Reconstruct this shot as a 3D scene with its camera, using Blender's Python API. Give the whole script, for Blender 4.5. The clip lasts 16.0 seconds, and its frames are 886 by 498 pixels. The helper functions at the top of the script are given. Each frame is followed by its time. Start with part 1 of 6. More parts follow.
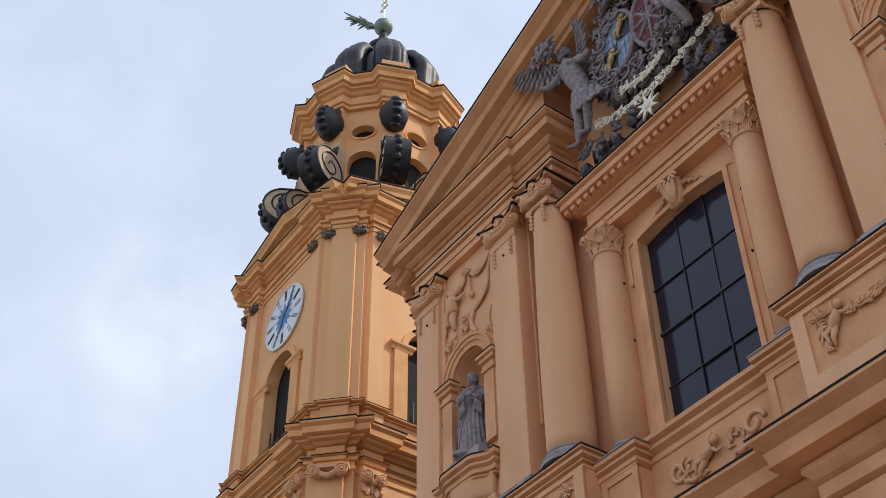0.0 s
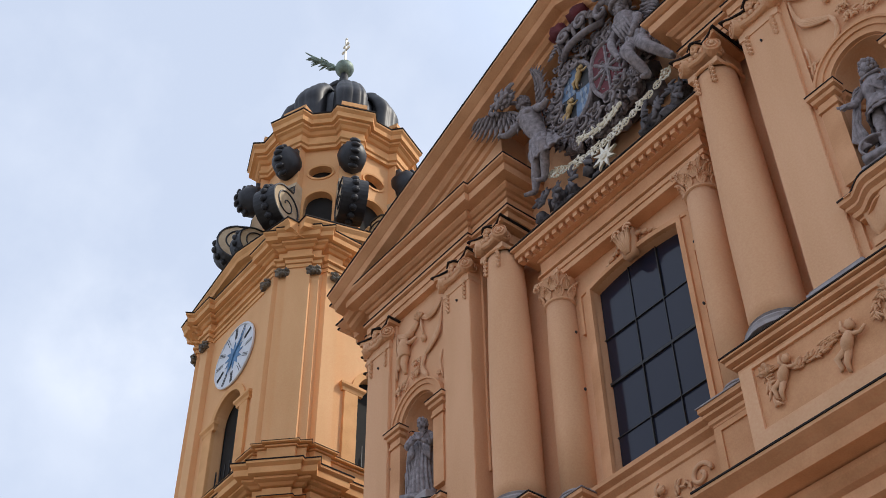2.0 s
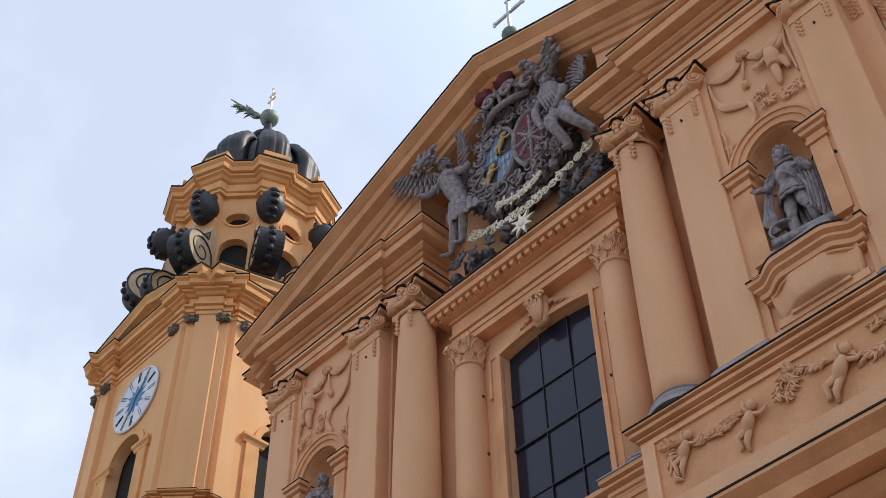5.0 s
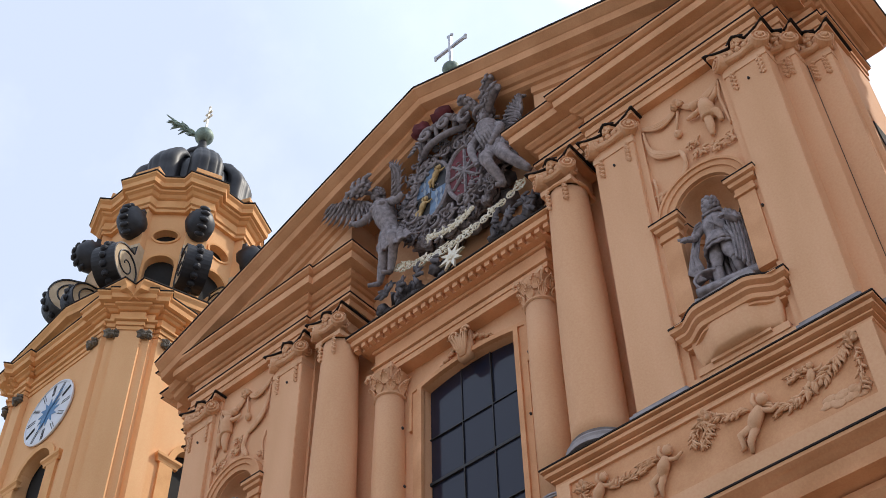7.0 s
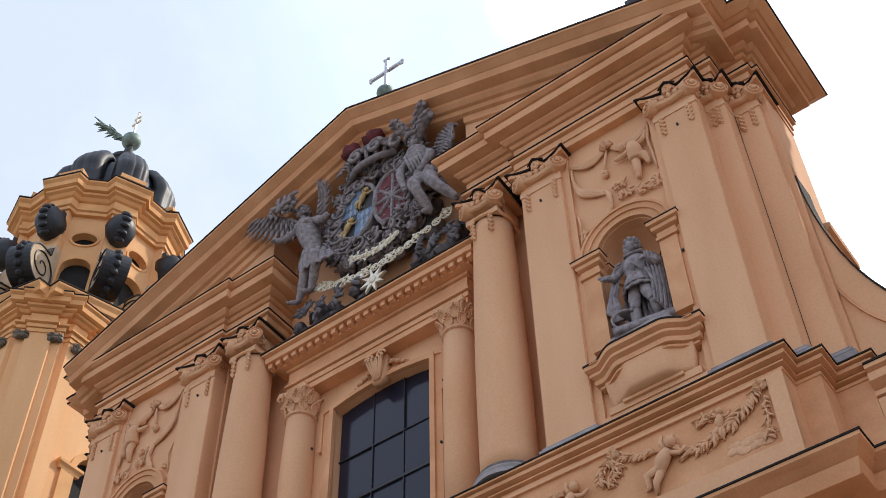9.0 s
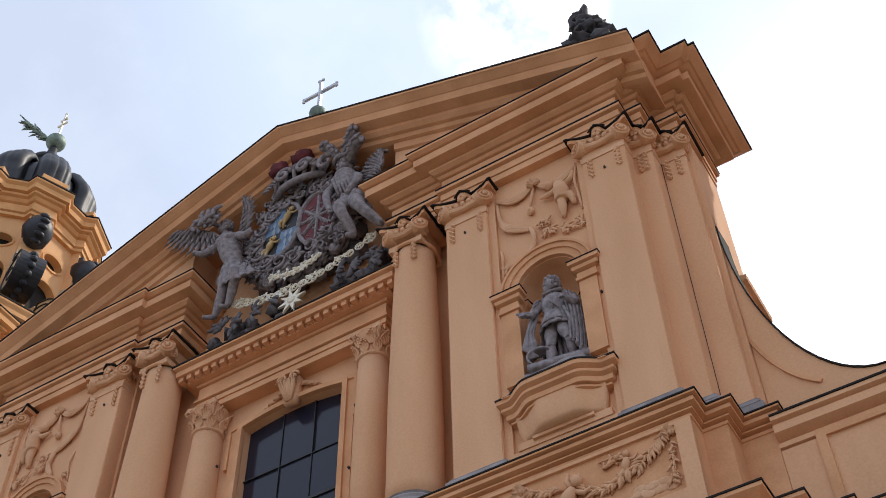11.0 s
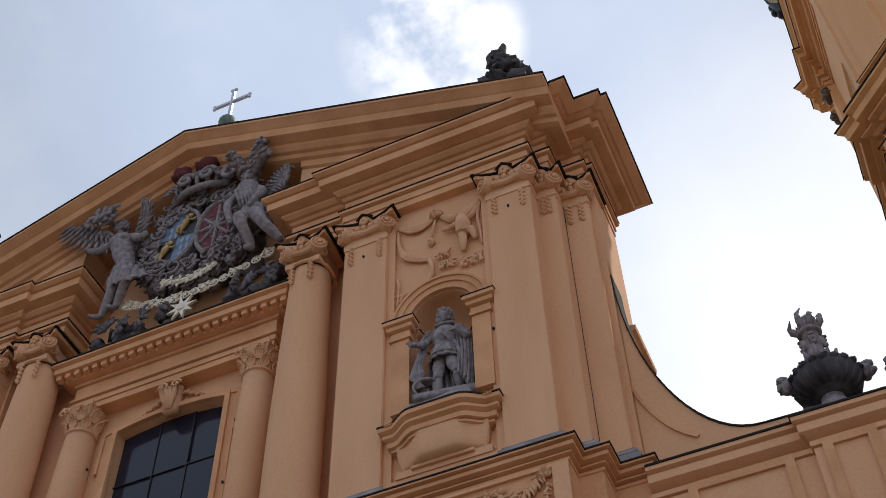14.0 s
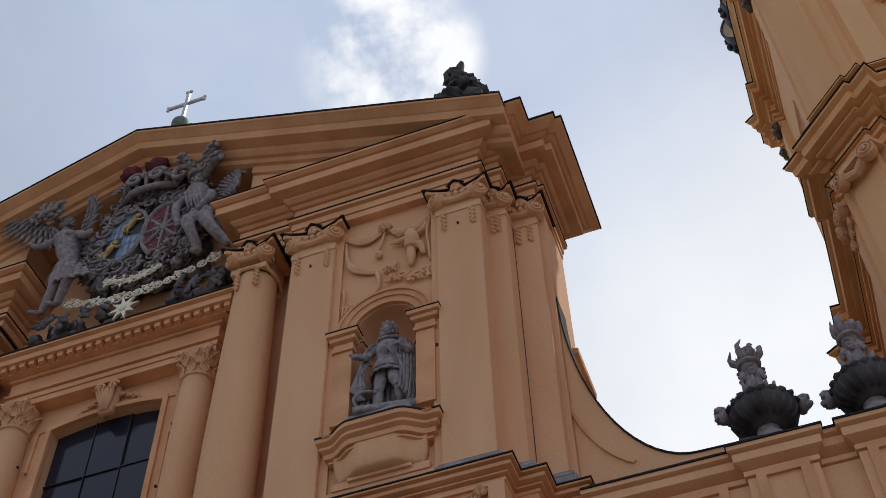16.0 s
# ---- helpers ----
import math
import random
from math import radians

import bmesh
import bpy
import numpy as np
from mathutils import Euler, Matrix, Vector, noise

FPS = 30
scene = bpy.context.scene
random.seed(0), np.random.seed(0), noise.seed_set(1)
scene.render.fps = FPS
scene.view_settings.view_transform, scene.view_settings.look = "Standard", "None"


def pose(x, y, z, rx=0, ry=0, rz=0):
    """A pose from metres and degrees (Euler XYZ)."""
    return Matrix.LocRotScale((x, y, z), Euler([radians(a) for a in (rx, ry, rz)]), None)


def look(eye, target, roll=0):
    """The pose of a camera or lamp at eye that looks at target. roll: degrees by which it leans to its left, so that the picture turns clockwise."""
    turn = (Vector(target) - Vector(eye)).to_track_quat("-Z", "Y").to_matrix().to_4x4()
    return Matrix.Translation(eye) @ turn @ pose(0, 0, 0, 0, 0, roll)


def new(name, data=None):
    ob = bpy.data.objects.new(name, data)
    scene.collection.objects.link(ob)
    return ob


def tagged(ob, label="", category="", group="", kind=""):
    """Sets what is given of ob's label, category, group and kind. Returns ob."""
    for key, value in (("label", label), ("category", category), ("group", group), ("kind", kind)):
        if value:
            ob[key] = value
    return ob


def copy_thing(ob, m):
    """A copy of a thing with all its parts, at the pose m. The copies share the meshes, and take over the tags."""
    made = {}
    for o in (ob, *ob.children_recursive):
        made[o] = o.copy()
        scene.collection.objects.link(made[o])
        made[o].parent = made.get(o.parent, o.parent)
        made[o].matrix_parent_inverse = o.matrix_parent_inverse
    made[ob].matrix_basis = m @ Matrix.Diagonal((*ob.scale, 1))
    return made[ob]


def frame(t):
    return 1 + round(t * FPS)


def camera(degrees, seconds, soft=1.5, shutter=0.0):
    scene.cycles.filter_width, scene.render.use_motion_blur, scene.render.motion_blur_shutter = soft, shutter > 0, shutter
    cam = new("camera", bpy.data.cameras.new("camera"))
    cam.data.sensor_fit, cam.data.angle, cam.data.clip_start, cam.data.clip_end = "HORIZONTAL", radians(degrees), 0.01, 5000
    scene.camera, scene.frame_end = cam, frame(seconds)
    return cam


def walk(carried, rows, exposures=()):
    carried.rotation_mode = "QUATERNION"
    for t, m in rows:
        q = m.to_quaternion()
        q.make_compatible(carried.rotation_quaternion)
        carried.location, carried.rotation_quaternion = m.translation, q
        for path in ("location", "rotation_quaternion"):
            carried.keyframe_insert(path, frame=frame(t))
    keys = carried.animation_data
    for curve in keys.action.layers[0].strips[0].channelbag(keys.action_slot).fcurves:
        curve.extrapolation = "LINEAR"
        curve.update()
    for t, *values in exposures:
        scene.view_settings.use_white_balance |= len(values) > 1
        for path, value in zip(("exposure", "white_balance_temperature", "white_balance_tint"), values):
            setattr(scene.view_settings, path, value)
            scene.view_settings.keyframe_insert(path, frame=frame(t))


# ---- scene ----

EYE = Vector((16.63, -19.0, 1.8))
TURNS = [
    (0, 54.190, 42.312, -0.765), (0.5, 53.600, 42.785, -0.772), (1, 52.899, 43.265, -0.793),
    (1.5, 52.089, 43.781, -0.824), (2, 51.292, 44.271, -0.896), (2.5, 50.463, 44.738, -0.930),
    (3, 49.647, 45.198, -0.968), (3.5, 48.788, 45.635, -1.011), (4, 47.845, 46.061, -1.062),
    (6.5, 42.080, 47.920, -1.233), (7, 40.856, 48.224, -1.268), (7.5, 39.598, 48.516, -1.298),
    (8, 38.279, 48.772, -1.303), (8.5, 36.885, 49.031, -1.352), (9, 35.490, 49.295, -1.353),
    (11.5, 28.583, 50.719, -1.543), (12, 27.244, 50.937, -1.575), (12.5, 25.974, 51.132, -1.654),
    (13, 24.795, 51.274, -1.605), (13.5, 23.595, 51.430, -1.653), (14, 22.541, 51.564, -1.630),
    (14.5, 21.525, 51.703, -1.641), (15, 20.550, 51.845, -1.663), (15.5, 19.638, 52.015, -1.703),
    (16, 18.677, 52.180, -1.673),
]



def aim(yaw, pitch):
    y, p = radians(yaw), radians(pitch)
    return EYE + 20 * Vector((-math.sin(y) * math.cos(p), math.cos(y) * math.cos(p), math.sin(p)))


cam = camera(38.8, 16.0, soft=0.55)
walk(cam, [(t, look(EYE, aim(yaw, pitch), roll)) for t, yaw, pitch, roll in TURNS],
     exposures=[(0, -0.12), (4, -0.1), (6.5, 0.03), (9, 0.12), (11.5, -0.14), (12.5, -0.28), (14, -0.49), (16, -0.7)])

# ---- world and sun ----
SUN_AZ, SUN_EL = radians(42), radians(50)     # from +y towards +x
CLOUD, VEIL = (-0.19, 0.45, 0.875), (0.06, 0.76, 0.62)    # a bright puff, and a bright thin veil
world = bpy.data.worlds.new("sky")
scene.world = world
world.use_nodes = True
wn, wl = world.node_tree.nodes, world.node_tree.links
wn.clear()
sky = wn.new("ShaderNodeTexSky")
sky.sky_type = "NISHITA"
sky.sun_disc = False
sky.sun_elevation = SUN_EL
sky.sun_rotation = SUN_AZ
sky.air_density, sky.dust_density, sky.ozone_density = 1.0, 2.0, 1.0
coord = wn.new("ShaderNodeTexCoord")
cloud = wn.new("ShaderNodeTexNoise")
cloud.inputs["Scale"].default_value = 6.5
cloud.inputs["Detail"].default_value = 7
cloud.inputs["Roughness"].default_value = 0.55
ramp = wn.new("ShaderNodeValToRGB")
ramp.color_ramp.elements[0].position, ramp.color_ramp.elements[1].position = 0.46, 0.72
mix = wn.new("ShaderNodeMixRGB")
mix.inputs["Color2"].default_value = (10.5, 10.7, 11.0, 1)
shade = wn.new("ShaderNodeBackground")
shade.inputs["Strength"].default_value = 0.15
wout = wn.new("ShaderNodeOutputWorld")
wl.new(coord.outputs["Generated"], cloud.inputs["Vector"])
wl.new(cloud.outputs["Fac"], ramp.inputs["Fac"])


def toward(direction, near, far):
    """How close the looked-at part of the sky is to a direction: 1 inside the near cosine, 0 outside the far one."""
    dot = wn.new("ShaderNodeVectorMath")
    dot.operation = "DOT_PRODUCT"
    dot.inputs[1].default_value = Vector(direction).normalized()
    wl.new(coord.outputs["Generated"], dot.inputs[0])
    span = wn.new("ShaderNodeMapRange")
    span.interpolation_type = "SMOOTHSTEP"
    span.inputs["From Min"].default_value, span.inputs["From Max"].default_value = far, near
    wl.new(dot.outputs["Value"], span.inputs["Value"])
    return span.outputs["Result"]


def math_node(kind, a, b):
    n = wn.new("ShaderNodeMath")
    n.operation = kind
    for i, v in enumerate((a, b)):
        if isinstance(v, (int, float)):
            n.inputs[i].default_value = v
        else:
            wl.new(v, n.inputs[i])
    return n.outputs["Value"]


puff = math_node("MULTIPLY", toward(CLOUD, 0.9997, 0.9968), math_node("MULTIPLY", ramp.outputs["Color"], 3.6))
veil = math_node("MULTIPLY", toward(VEIL, 0.998, 0.925), 0.82)
small_puff = math_node("MULTIPLY", toward((-0.7333, 0.2666, 0.6255), 0.9997, 0.9965), 0.13)
faint = math_node("MULTIPLY", ramp.outputs["Color"], 0.12)
small_puff = math_node("MULTIPLY", small_puff, math_node("ADD", ramp.outputs["Color"], 0.25))
cover = math_node("MINIMUM", math_node("ADD", math_node("ADD", math_node("ADD", puff, small_puff), veil), faint), 1.0)
wl.new(cover, mix.inputs["Fac"])
haze = wn.new("ShaderNodeMixRGB")
haze.inputs["Fac"].default_value = 0.8
glow = wn.new("ShaderNodeMixRGB")
glow.inputs["Color1"].default_value, glow.inputs["Color2"].default_value = (5.4, 6.1, 7.5, 1), (6.3, 7.3, 9.2, 1)
wl.new(toward(CLOUD, 0.992, 0.945), glow.inputs["Fac"])
wl.new(glow.outputs["Color"], haze.inputs["Color2"])
wl.new(sky.outputs["Color"], haze.inputs["Color1"])
wl.new(haze.outputs["Color"], mix.inputs["Color1"])
wl.new(mix.outputs["Color"], shade.inputs["Color"])
wl.new(shade.outputs["Background"], wout.inputs["Surface"])
lamp = bpy.data.lights.new("sun", "SUN")
lamp.energy, lamp.angle, lamp.color = 3.0, radians(0.6), (1.0, 0.93, 0.82)
sun = new("sun", lamp)
sun_dir = Vector((math.sin(SUN_AZ) * math.cos(SUN_EL), math.cos(SUN_AZ) * math.cos(SUN_EL), math.sin(SUN_EL)))
sun.matrix_world = look(sun_dir * 90, (0, 0, 0))

# ---- materials ----


def material(name, base, dark, scale=3.0, rough=0.85, bump=0.15, fine=40.0, metal=0.0, spread=(0.35, 0.7), streak=False):
    """Two tones mixed by a broad noise, with fine grain in colour and relief."""
    m = bpy.data.materials.new(name)
    m.use_nodes = True
    n, l = m.node_tree.nodes, m.node_tree.links
    b = n["Principled BSDF"]
    tc = n.new("ShaderNodeTexCoord")
    big = n.new("ShaderNodeTexNoise")
    big.inputs["Scale"].default_value, big.inputs["Detail"].default_value = scale, 6
    if streak:
        mp = n.new("ShaderNodeMapping")
        mp.inputs["Scale"].default_value = (1.0, 1.0, 0.22)
        l.new(tc.outputs["Object"], mp.inputs["Vector"])
        l.new(mp.outputs["Vector"], big.inputs["Vector"])
    else:
        l.new(tc.outputs["Object"], big.inputs["Vector"])
    small = n.new("ShaderNodeTexNoise")
    small.inputs["Scale"].default_value, small.inputs["Detail"].default_value = fine, 4
    l.new(tc.outputs["Object"], small.inputs["Vector"])
    cr = n.new("ShaderNodeValToRGB")
    cr.color_ramp.elements[0].position, cr.color_ramp.elements[0].color = spread[0], (*dark, 1)
    cr.color_ramp.elements[1].position, cr.color_ramp.elements[1].color = spread[1], (*base, 1)
    l.new(big.outputs["Fac"], cr.inputs["Fac"])
    mul = n.new("ShaderNodeMixRGB")
    mul.blend_type, mul.inputs["Fac"].default_value = "OVERLAY", 0.18
    l.new(cr.outputs["Color"], mul.inputs["Color1"])
    l.new(small.outputs["Fac"], mul.inputs["Color2"])
    l.new(mul.outputs["Color"], b.inputs["Base Color"])
    b.inputs["Roughness"].default_value, b.inputs["Metallic"].default_value = rough, metal
    bp = n.new("ShaderNodeBump")
    bp.inputs["Strength"].default_value, bp.inputs["Distance"].default_value = bump, 0.02
    l.new(small.outputs["Fac"], bp.inputs["Height"])
    l.new(bp.outputs["Normal"], b.inputs["Normal"])
    return m


PLASTER = material("ochre_plaster", (0.80, 0.455, 0.258), (0.70, 0.38, 0.203), 0.7, 0.9, 0.2, 18, streak=True)
TRIM = material("ochre_trim", (0.775, 0.41, 0.215), (0.62, 0.305, 0.145), 0.9, 0.88, 0.15, 22)
STUCCO = material("ochre_stucco_relief", (0.77, 0.455, 0.27), (0.65, 0.36, 0.195), 2.0, 0.9, 0.2, 30)
LEAD = material("lead_flashing", (0.41, 0.37, 0.372), (0.25, 0.222, 0.225), 2.5, 0.7, 0.1, 25)
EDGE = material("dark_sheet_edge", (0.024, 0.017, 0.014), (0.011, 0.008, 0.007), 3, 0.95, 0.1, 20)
STONE = material("grey_stone", (0.365, 0.32, 0.33), (0.165, 0.142, 0.148), 7.0, 0.85, 0.5, 25, spread=(0.3, 0.72))
DARKSTONE = material("sooty_stone", (0.10, 0.09, 0.095), (0.025, 0.022, 0.025), 1.8, 0.85, 0.4, 20)
MIDSTONE = material("weathered_stone", (0.20, 0.18, 0.19), (0.06, 0.053, 0.058), 3.0, 0.85, 0.4, 20)
PALEBLUE = material("pale_blue_paint", (0.36, 0.42, 0.50), (0.26, 0.31, 0.38), 3, 0.7)
BLACK = material("black_sheet", (0.030, 0.030, 0.036), (0.012, 0.012, 0.015), 2, 0.5, 0.1, 15, metal=0.2)
CREAM = material("cream_plaster", (0.66, 0.52, 0.36), (0.5, 0.37, 0.23), 1.5, 0.85)
COPPER = material("green_copper", (0.30, 0.38, 0.32), (0.13, 0.17, 0.14), 2.5, 0.6, 0.15, 20, metal=0.3)
GOLD = material("gilded_metal", (0.66, 0.46, 0.22), (0.42, 0.27, 0.11), 3, 0.5, 0.1, 20, metal=0.3)
PALEGOLD = material("pale_gilding", (0.9, 0.86, 0.76), (0.72, 0.63, 0.46), 4, 0.4, 0.1, 20, metal=0.2)
RED = material("red_paint", (0.20, 0.035, 0.045), (0.10, 0.015, 0.02), 3, 0.7)
BLUE = material("blue_paint", (0.19, 0.29, 0.44), (0.12, 0.18, 0.28), 3, 0.7)
WHITE = material("white_enamel", (0.78, 0.80, 0.84), (0.66, 0.69, 0.75), 1.5, 0.5)
CLOCKBLUE = material("clock_blue", (0.10, 0.26, 0.48), (0.06, 0.17, 0.34), 3, 0.5)
IRON = material("dark_iron", (0.03, 0.03, 0.032), (0.015, 0.015, 0.016), 3, 0.55)
PAVING = material("stone_paving", (0.27, 0.232, 0.185), (0.2, 0.17, 0.135), 0.3, 0.85)
# near-black paint that stands in for the shade inside openings
SHADEBLACK = material("painted_interior_shade", (0.02, 0.018, 0.017), (0.01, 0.01, 0.01), 1, 0.9)

GLASS = bpy.data.materials.new("leaded_window_glass")
GLASS.use_nodes = True
gb = GLASS.node_tree.nodes["Principled BSDF"]
gb.inputs["Base Color"].default_value = (0.018, 0.020, 0.036, 1)
gb.inputs["Roughness"].default_value, gb.inputs["Specular IOR Level"].default_value = 0.12, 0.33
gt = GLASS.node_tree.nodes.new("ShaderNodeTexNoise")
gt.inputs["Scale"].default_value = 1.6
gbump = GLASS.node_tree.nodes.new("ShaderNodeBump")
gbump.inputs["Strength"].default_value = 0.08
GLASS.node_tree.links.new(gt.outputs["Fac"], gbump.inputs["Height"])
GLASS.node_tree.links.new(gbump.outputs["Normal"], gb.inputs["Normal"])

# ---- mesh helpers ----


def finish(name, bm, mat, parent=None, label="", smooth=False):
    bmesh.ops.remove_doubles(bm, verts=bm.verts, dist=0.0005)
    bmesh.ops.recalc_face_normals(bm, faces=bm.faces)
    me = bpy.data.meshes.new(name)
    bm.to_mesh(me)
    bm.free()
    me.materials.append(mat)
    if smooth:
        me.polygons.foreach_set("use_smooth", [True] * len(me.polygons))
    ob = new(name, me)
    if parent is not None:
        ob.parent = parent
    if label:
        ob["label"] = label
    return ob


def part(name, bm, mat, parent, label="", smooth=False):
    return finish(name, bm, mat, parent, label, smooth)


def repeat(name, first, places):
    """More pieces like the first one, sharing its mesh, at other offsets."""
    for p in places:
        ob = new(name, first.data)
        ob.parent, ob.location = first.parent, p


def thing(name, label, category, at=(0, 0, 0), group="", kind=""):
    ob = new(name)
    ob.location = at
    return tagged(ob, label, category, group, kind)


def box(bm, x0, x1, y0, y1, z0, z1):
    v = [bm.verts.new((x, y, z)) for z in (z0, z1) for x, y in ((x0, y0), (x1, y0), (x1, y1), (x0, y1))]
    for f in ((0, 3, 2, 1), (4, 5, 6, 7), (0, 1, 5, 4), (1, 2, 6, 5), (2, 3, 7, 6), (3, 0, 4, 7)):
        bm.faces.new([v[i] for i in f])


def boxes(*spans):
    bm = bmesh.new()
    for s in spans:
        box(bm, *s)
    return bm


def prism(bm, pts, y0, y1):
    """A polygon in x and z, pushed from y0 to y1."""
    a = [bm.verts.new((x, y0, z)) for x, z in pts]
    b = [bm.verts.new((x, y1, z)) for x, z in pts]
    bm.faces.new(a)
    bm.faces.new(b[::-1])
    k = len(pts)
    for i in range(k):
        bm.faces.new((a[i], a[(i + 1) % k], b[(i + 1) % k], b[i]))


def slab(bm, pts, z0, z1):
    """A polygon in x and y, pushed from z0 to z1."""
    a = [bm.verts.new((x, y, z0)) for x, y in pts]
    b = [bm.verts.new((x, y, z1)) for x, y in pts]
    bm.faces.new(a[::-1])
    bm.faces.new(b)
    k = len(pts)
    for i in range(k):
        bm.faces.new((a[i], a[(i + 1) % k], b[(i + 1) % k], b[i]))


def undercut(profile):
    """Cuts a fine groove below each outward step of a rich moulding."""
    if len(profile) < 8:
        return profile
    out = [profile[0]]
    for (oa, za), (ob, zb) in zip(profile, profile[1:]):
        if ob > oa + 0.025 and zb > za + 0.015:
            out += [(oa - 0.06, za + 0.001), (oa - 0.06, za + min(0.036, (zb - za) * 0.7))]
        out.append((ob, zb))
    return out


def sweep(bm, path, profile, closed=False):
    """A moulding: profile rows (out, z) carried along a plan path, mitred at its corners. Outwards is to the path's right."""
    profile = undercut(profile)
    n = len(path)
    rings = []
    for i, p in enumerate(path):
        p = Vector(p)
        before = Vector(path[i - 1]) if closed or i > 0 else None
        after = Vector(path[(i + 1) % n]) if closed or i < n - 1 else None
        ds = [d.normalized() for d in ((p - before) if before is not None else None, (after - p) if after is not None else None) if d is not None]
        ns = [Vector((d.y, -d.x)) for d in ds]
        m = ns[0]
        if len(ns) == 2:
            m = ns[0] + ns[1]
            m = m / max(0.35, m.dot(ns[0])) if m.length > 1e-6 else ns[0]
        rings.append([bm.verts.new((p.x + m.x * o, p.y + m.y * o, z)) for o, z in profile])
    k = len(profile)
    for i in range(n if closed else n - 1):
        a, b = rings[i], rings[(i + 1) % n]
        for j in range(k - 1):
            bm.faces.new((a[j], b[j], b[j + 1], a[j + 1]))
    if not closed:
        bm.faces.new(rings[0])
        bm.faces.new(rings[-1][::-1])


def lathe(bm, profile, seg=24, cx=0.0, cy=0.0, cz=0.0, squash=1.0):
    rings = []
    for r, z in profile:
        rings.append([bm.verts.new((cx + r * math.cos(2 * math.pi * i / seg), cy + squash * r * math.sin(2 * math.pi * i / seg), cz + z)) for i in range(seg)])
    for a, b in zip(rings, rings[1:]):
        for i in range(seg):
            bm.faces.new((a[i], a[(i + 1) % seg], b[(i + 1) % seg], b[i]))
    bm.faces.new(rings[0][::-1])
    bm.faces.new(rings[-1])


def tube(bm, pts, radii, seg=8):
    """A round limb through the points, with a radius at each."""
    pts = [Vector(p) for p in pts]
    if isinstance(radii, (int, float)):
        radii = [radii] * len(pts)
    if seg >= 9 and 2 < len(pts) < 9:
        # limbs: round the bends between the given points
        fine, thick = [], []
        for i in range(len(pts) - 1):
            p0, p1, p2, p3 = pts[max(i - 1, 0)], pts[i], pts[i + 1], pts[min(i + 2, len(pts) - 1)]
            for k in range(4):
                t = k / 4
                fine.append(0.5 * (2 * p1 + (p2 - p0) * t + (2 * p0 - 5 * p1 + 4 * p2 - p3) * t * t + (3 * p1 - p0 - 3 * p2 + p3) * t ** 3))
                thick.append(radii[i] + (radii[i + 1] - radii[i]) * t * t * (3 - 2 * t))
        pts, radii = fine + [pts[-1]], thick + [radii[-1]]
    rings = []
    for i, p in enumerate(pts):
        d = (pts[min(i + 1, len(pts) - 1)] - pts[max(i - 1, 0)]).normalized()
        side = d.cross(Vector((0, 1, 0.001)))
        side = side.normalized() if side.length > 0.05 else Vector((1, 0, 0))
        up = side.cross(d)
        rings.append([bm.verts.new(p + radii[i] * (math.cos(2 * math.pi * j / seg) * side + math.sin(2 * math.pi * j / seg) * up)) for j in range(seg)])
    for a, b in zip(rings, rings[1:]):
        for j in range(seg):
            bm.faces.new((a[j], a[(j + 1) % seg], b[(j + 1) % seg], b[j]))
    bm.faces.new(rings[0][::-1])
    bm.faces.new(rings[-1])


def blob(bm, at, size, seg=10, rings=6, rough=0.0, seed=0.0):
    """A lumpy ball."""
    grid = []
    for i in range(1, rings):
        a = math.pi * i / rings
        row = []
        for j in range(seg):
            b = 2 * math.pi * j / seg
            d = Vector((math.sin(a) * math.cos(b), math.sin(a) * math.sin(b), math.cos(a)))
            k = 1 + rough * noise.noise(d * 2.3 + Vector((seed, seed * 0.7, 1.3 * seed)))
            row.append(bm.verts.new((at[0] + d.x * size[0] * k, at[1] + d.y * size[1] * k, at[2] + d.z * size[2] * k)))
        grid.append(row)
    top, low = bm.verts.new((at[0], at[1], at[2] + size[2])), bm.verts.new((at[0], at[1], at[2] - size[2]))
    for j in range(seg):
        k = (j + 1) % seg
        bm.faces.new((top, grid[0][j], grid[0][k]))
        bm.faces.new((low, grid[-1][k], grid[-1][j]))
        for a, b in zip(grid, grid[1:]):
            bm.faces.new((a[j], b[j], b[k], a[k]))


def carve(bm, amp=0.025, scale=5.0, cuts=1):
    """Finer mesh with a worn, chiselled surface."""
    bmesh.ops.subdivide_edges(bm, edges=bm.edges[:] if cuts else [], cuts=max(cuts, 1), use_grid_fill=True)
    bm.normal_update()
    moves = []
    for v in bm.verts:
        p = v.co * scale
        k = noise.noise(p) + 0.6 * noise.noise(p * 2.3)
        moves.append(v.normal * amp * (k - 0.5 * abs(noise.noise(p * 1.1))))
    for v, m in zip(bm.verts, moves):
        v.co += m


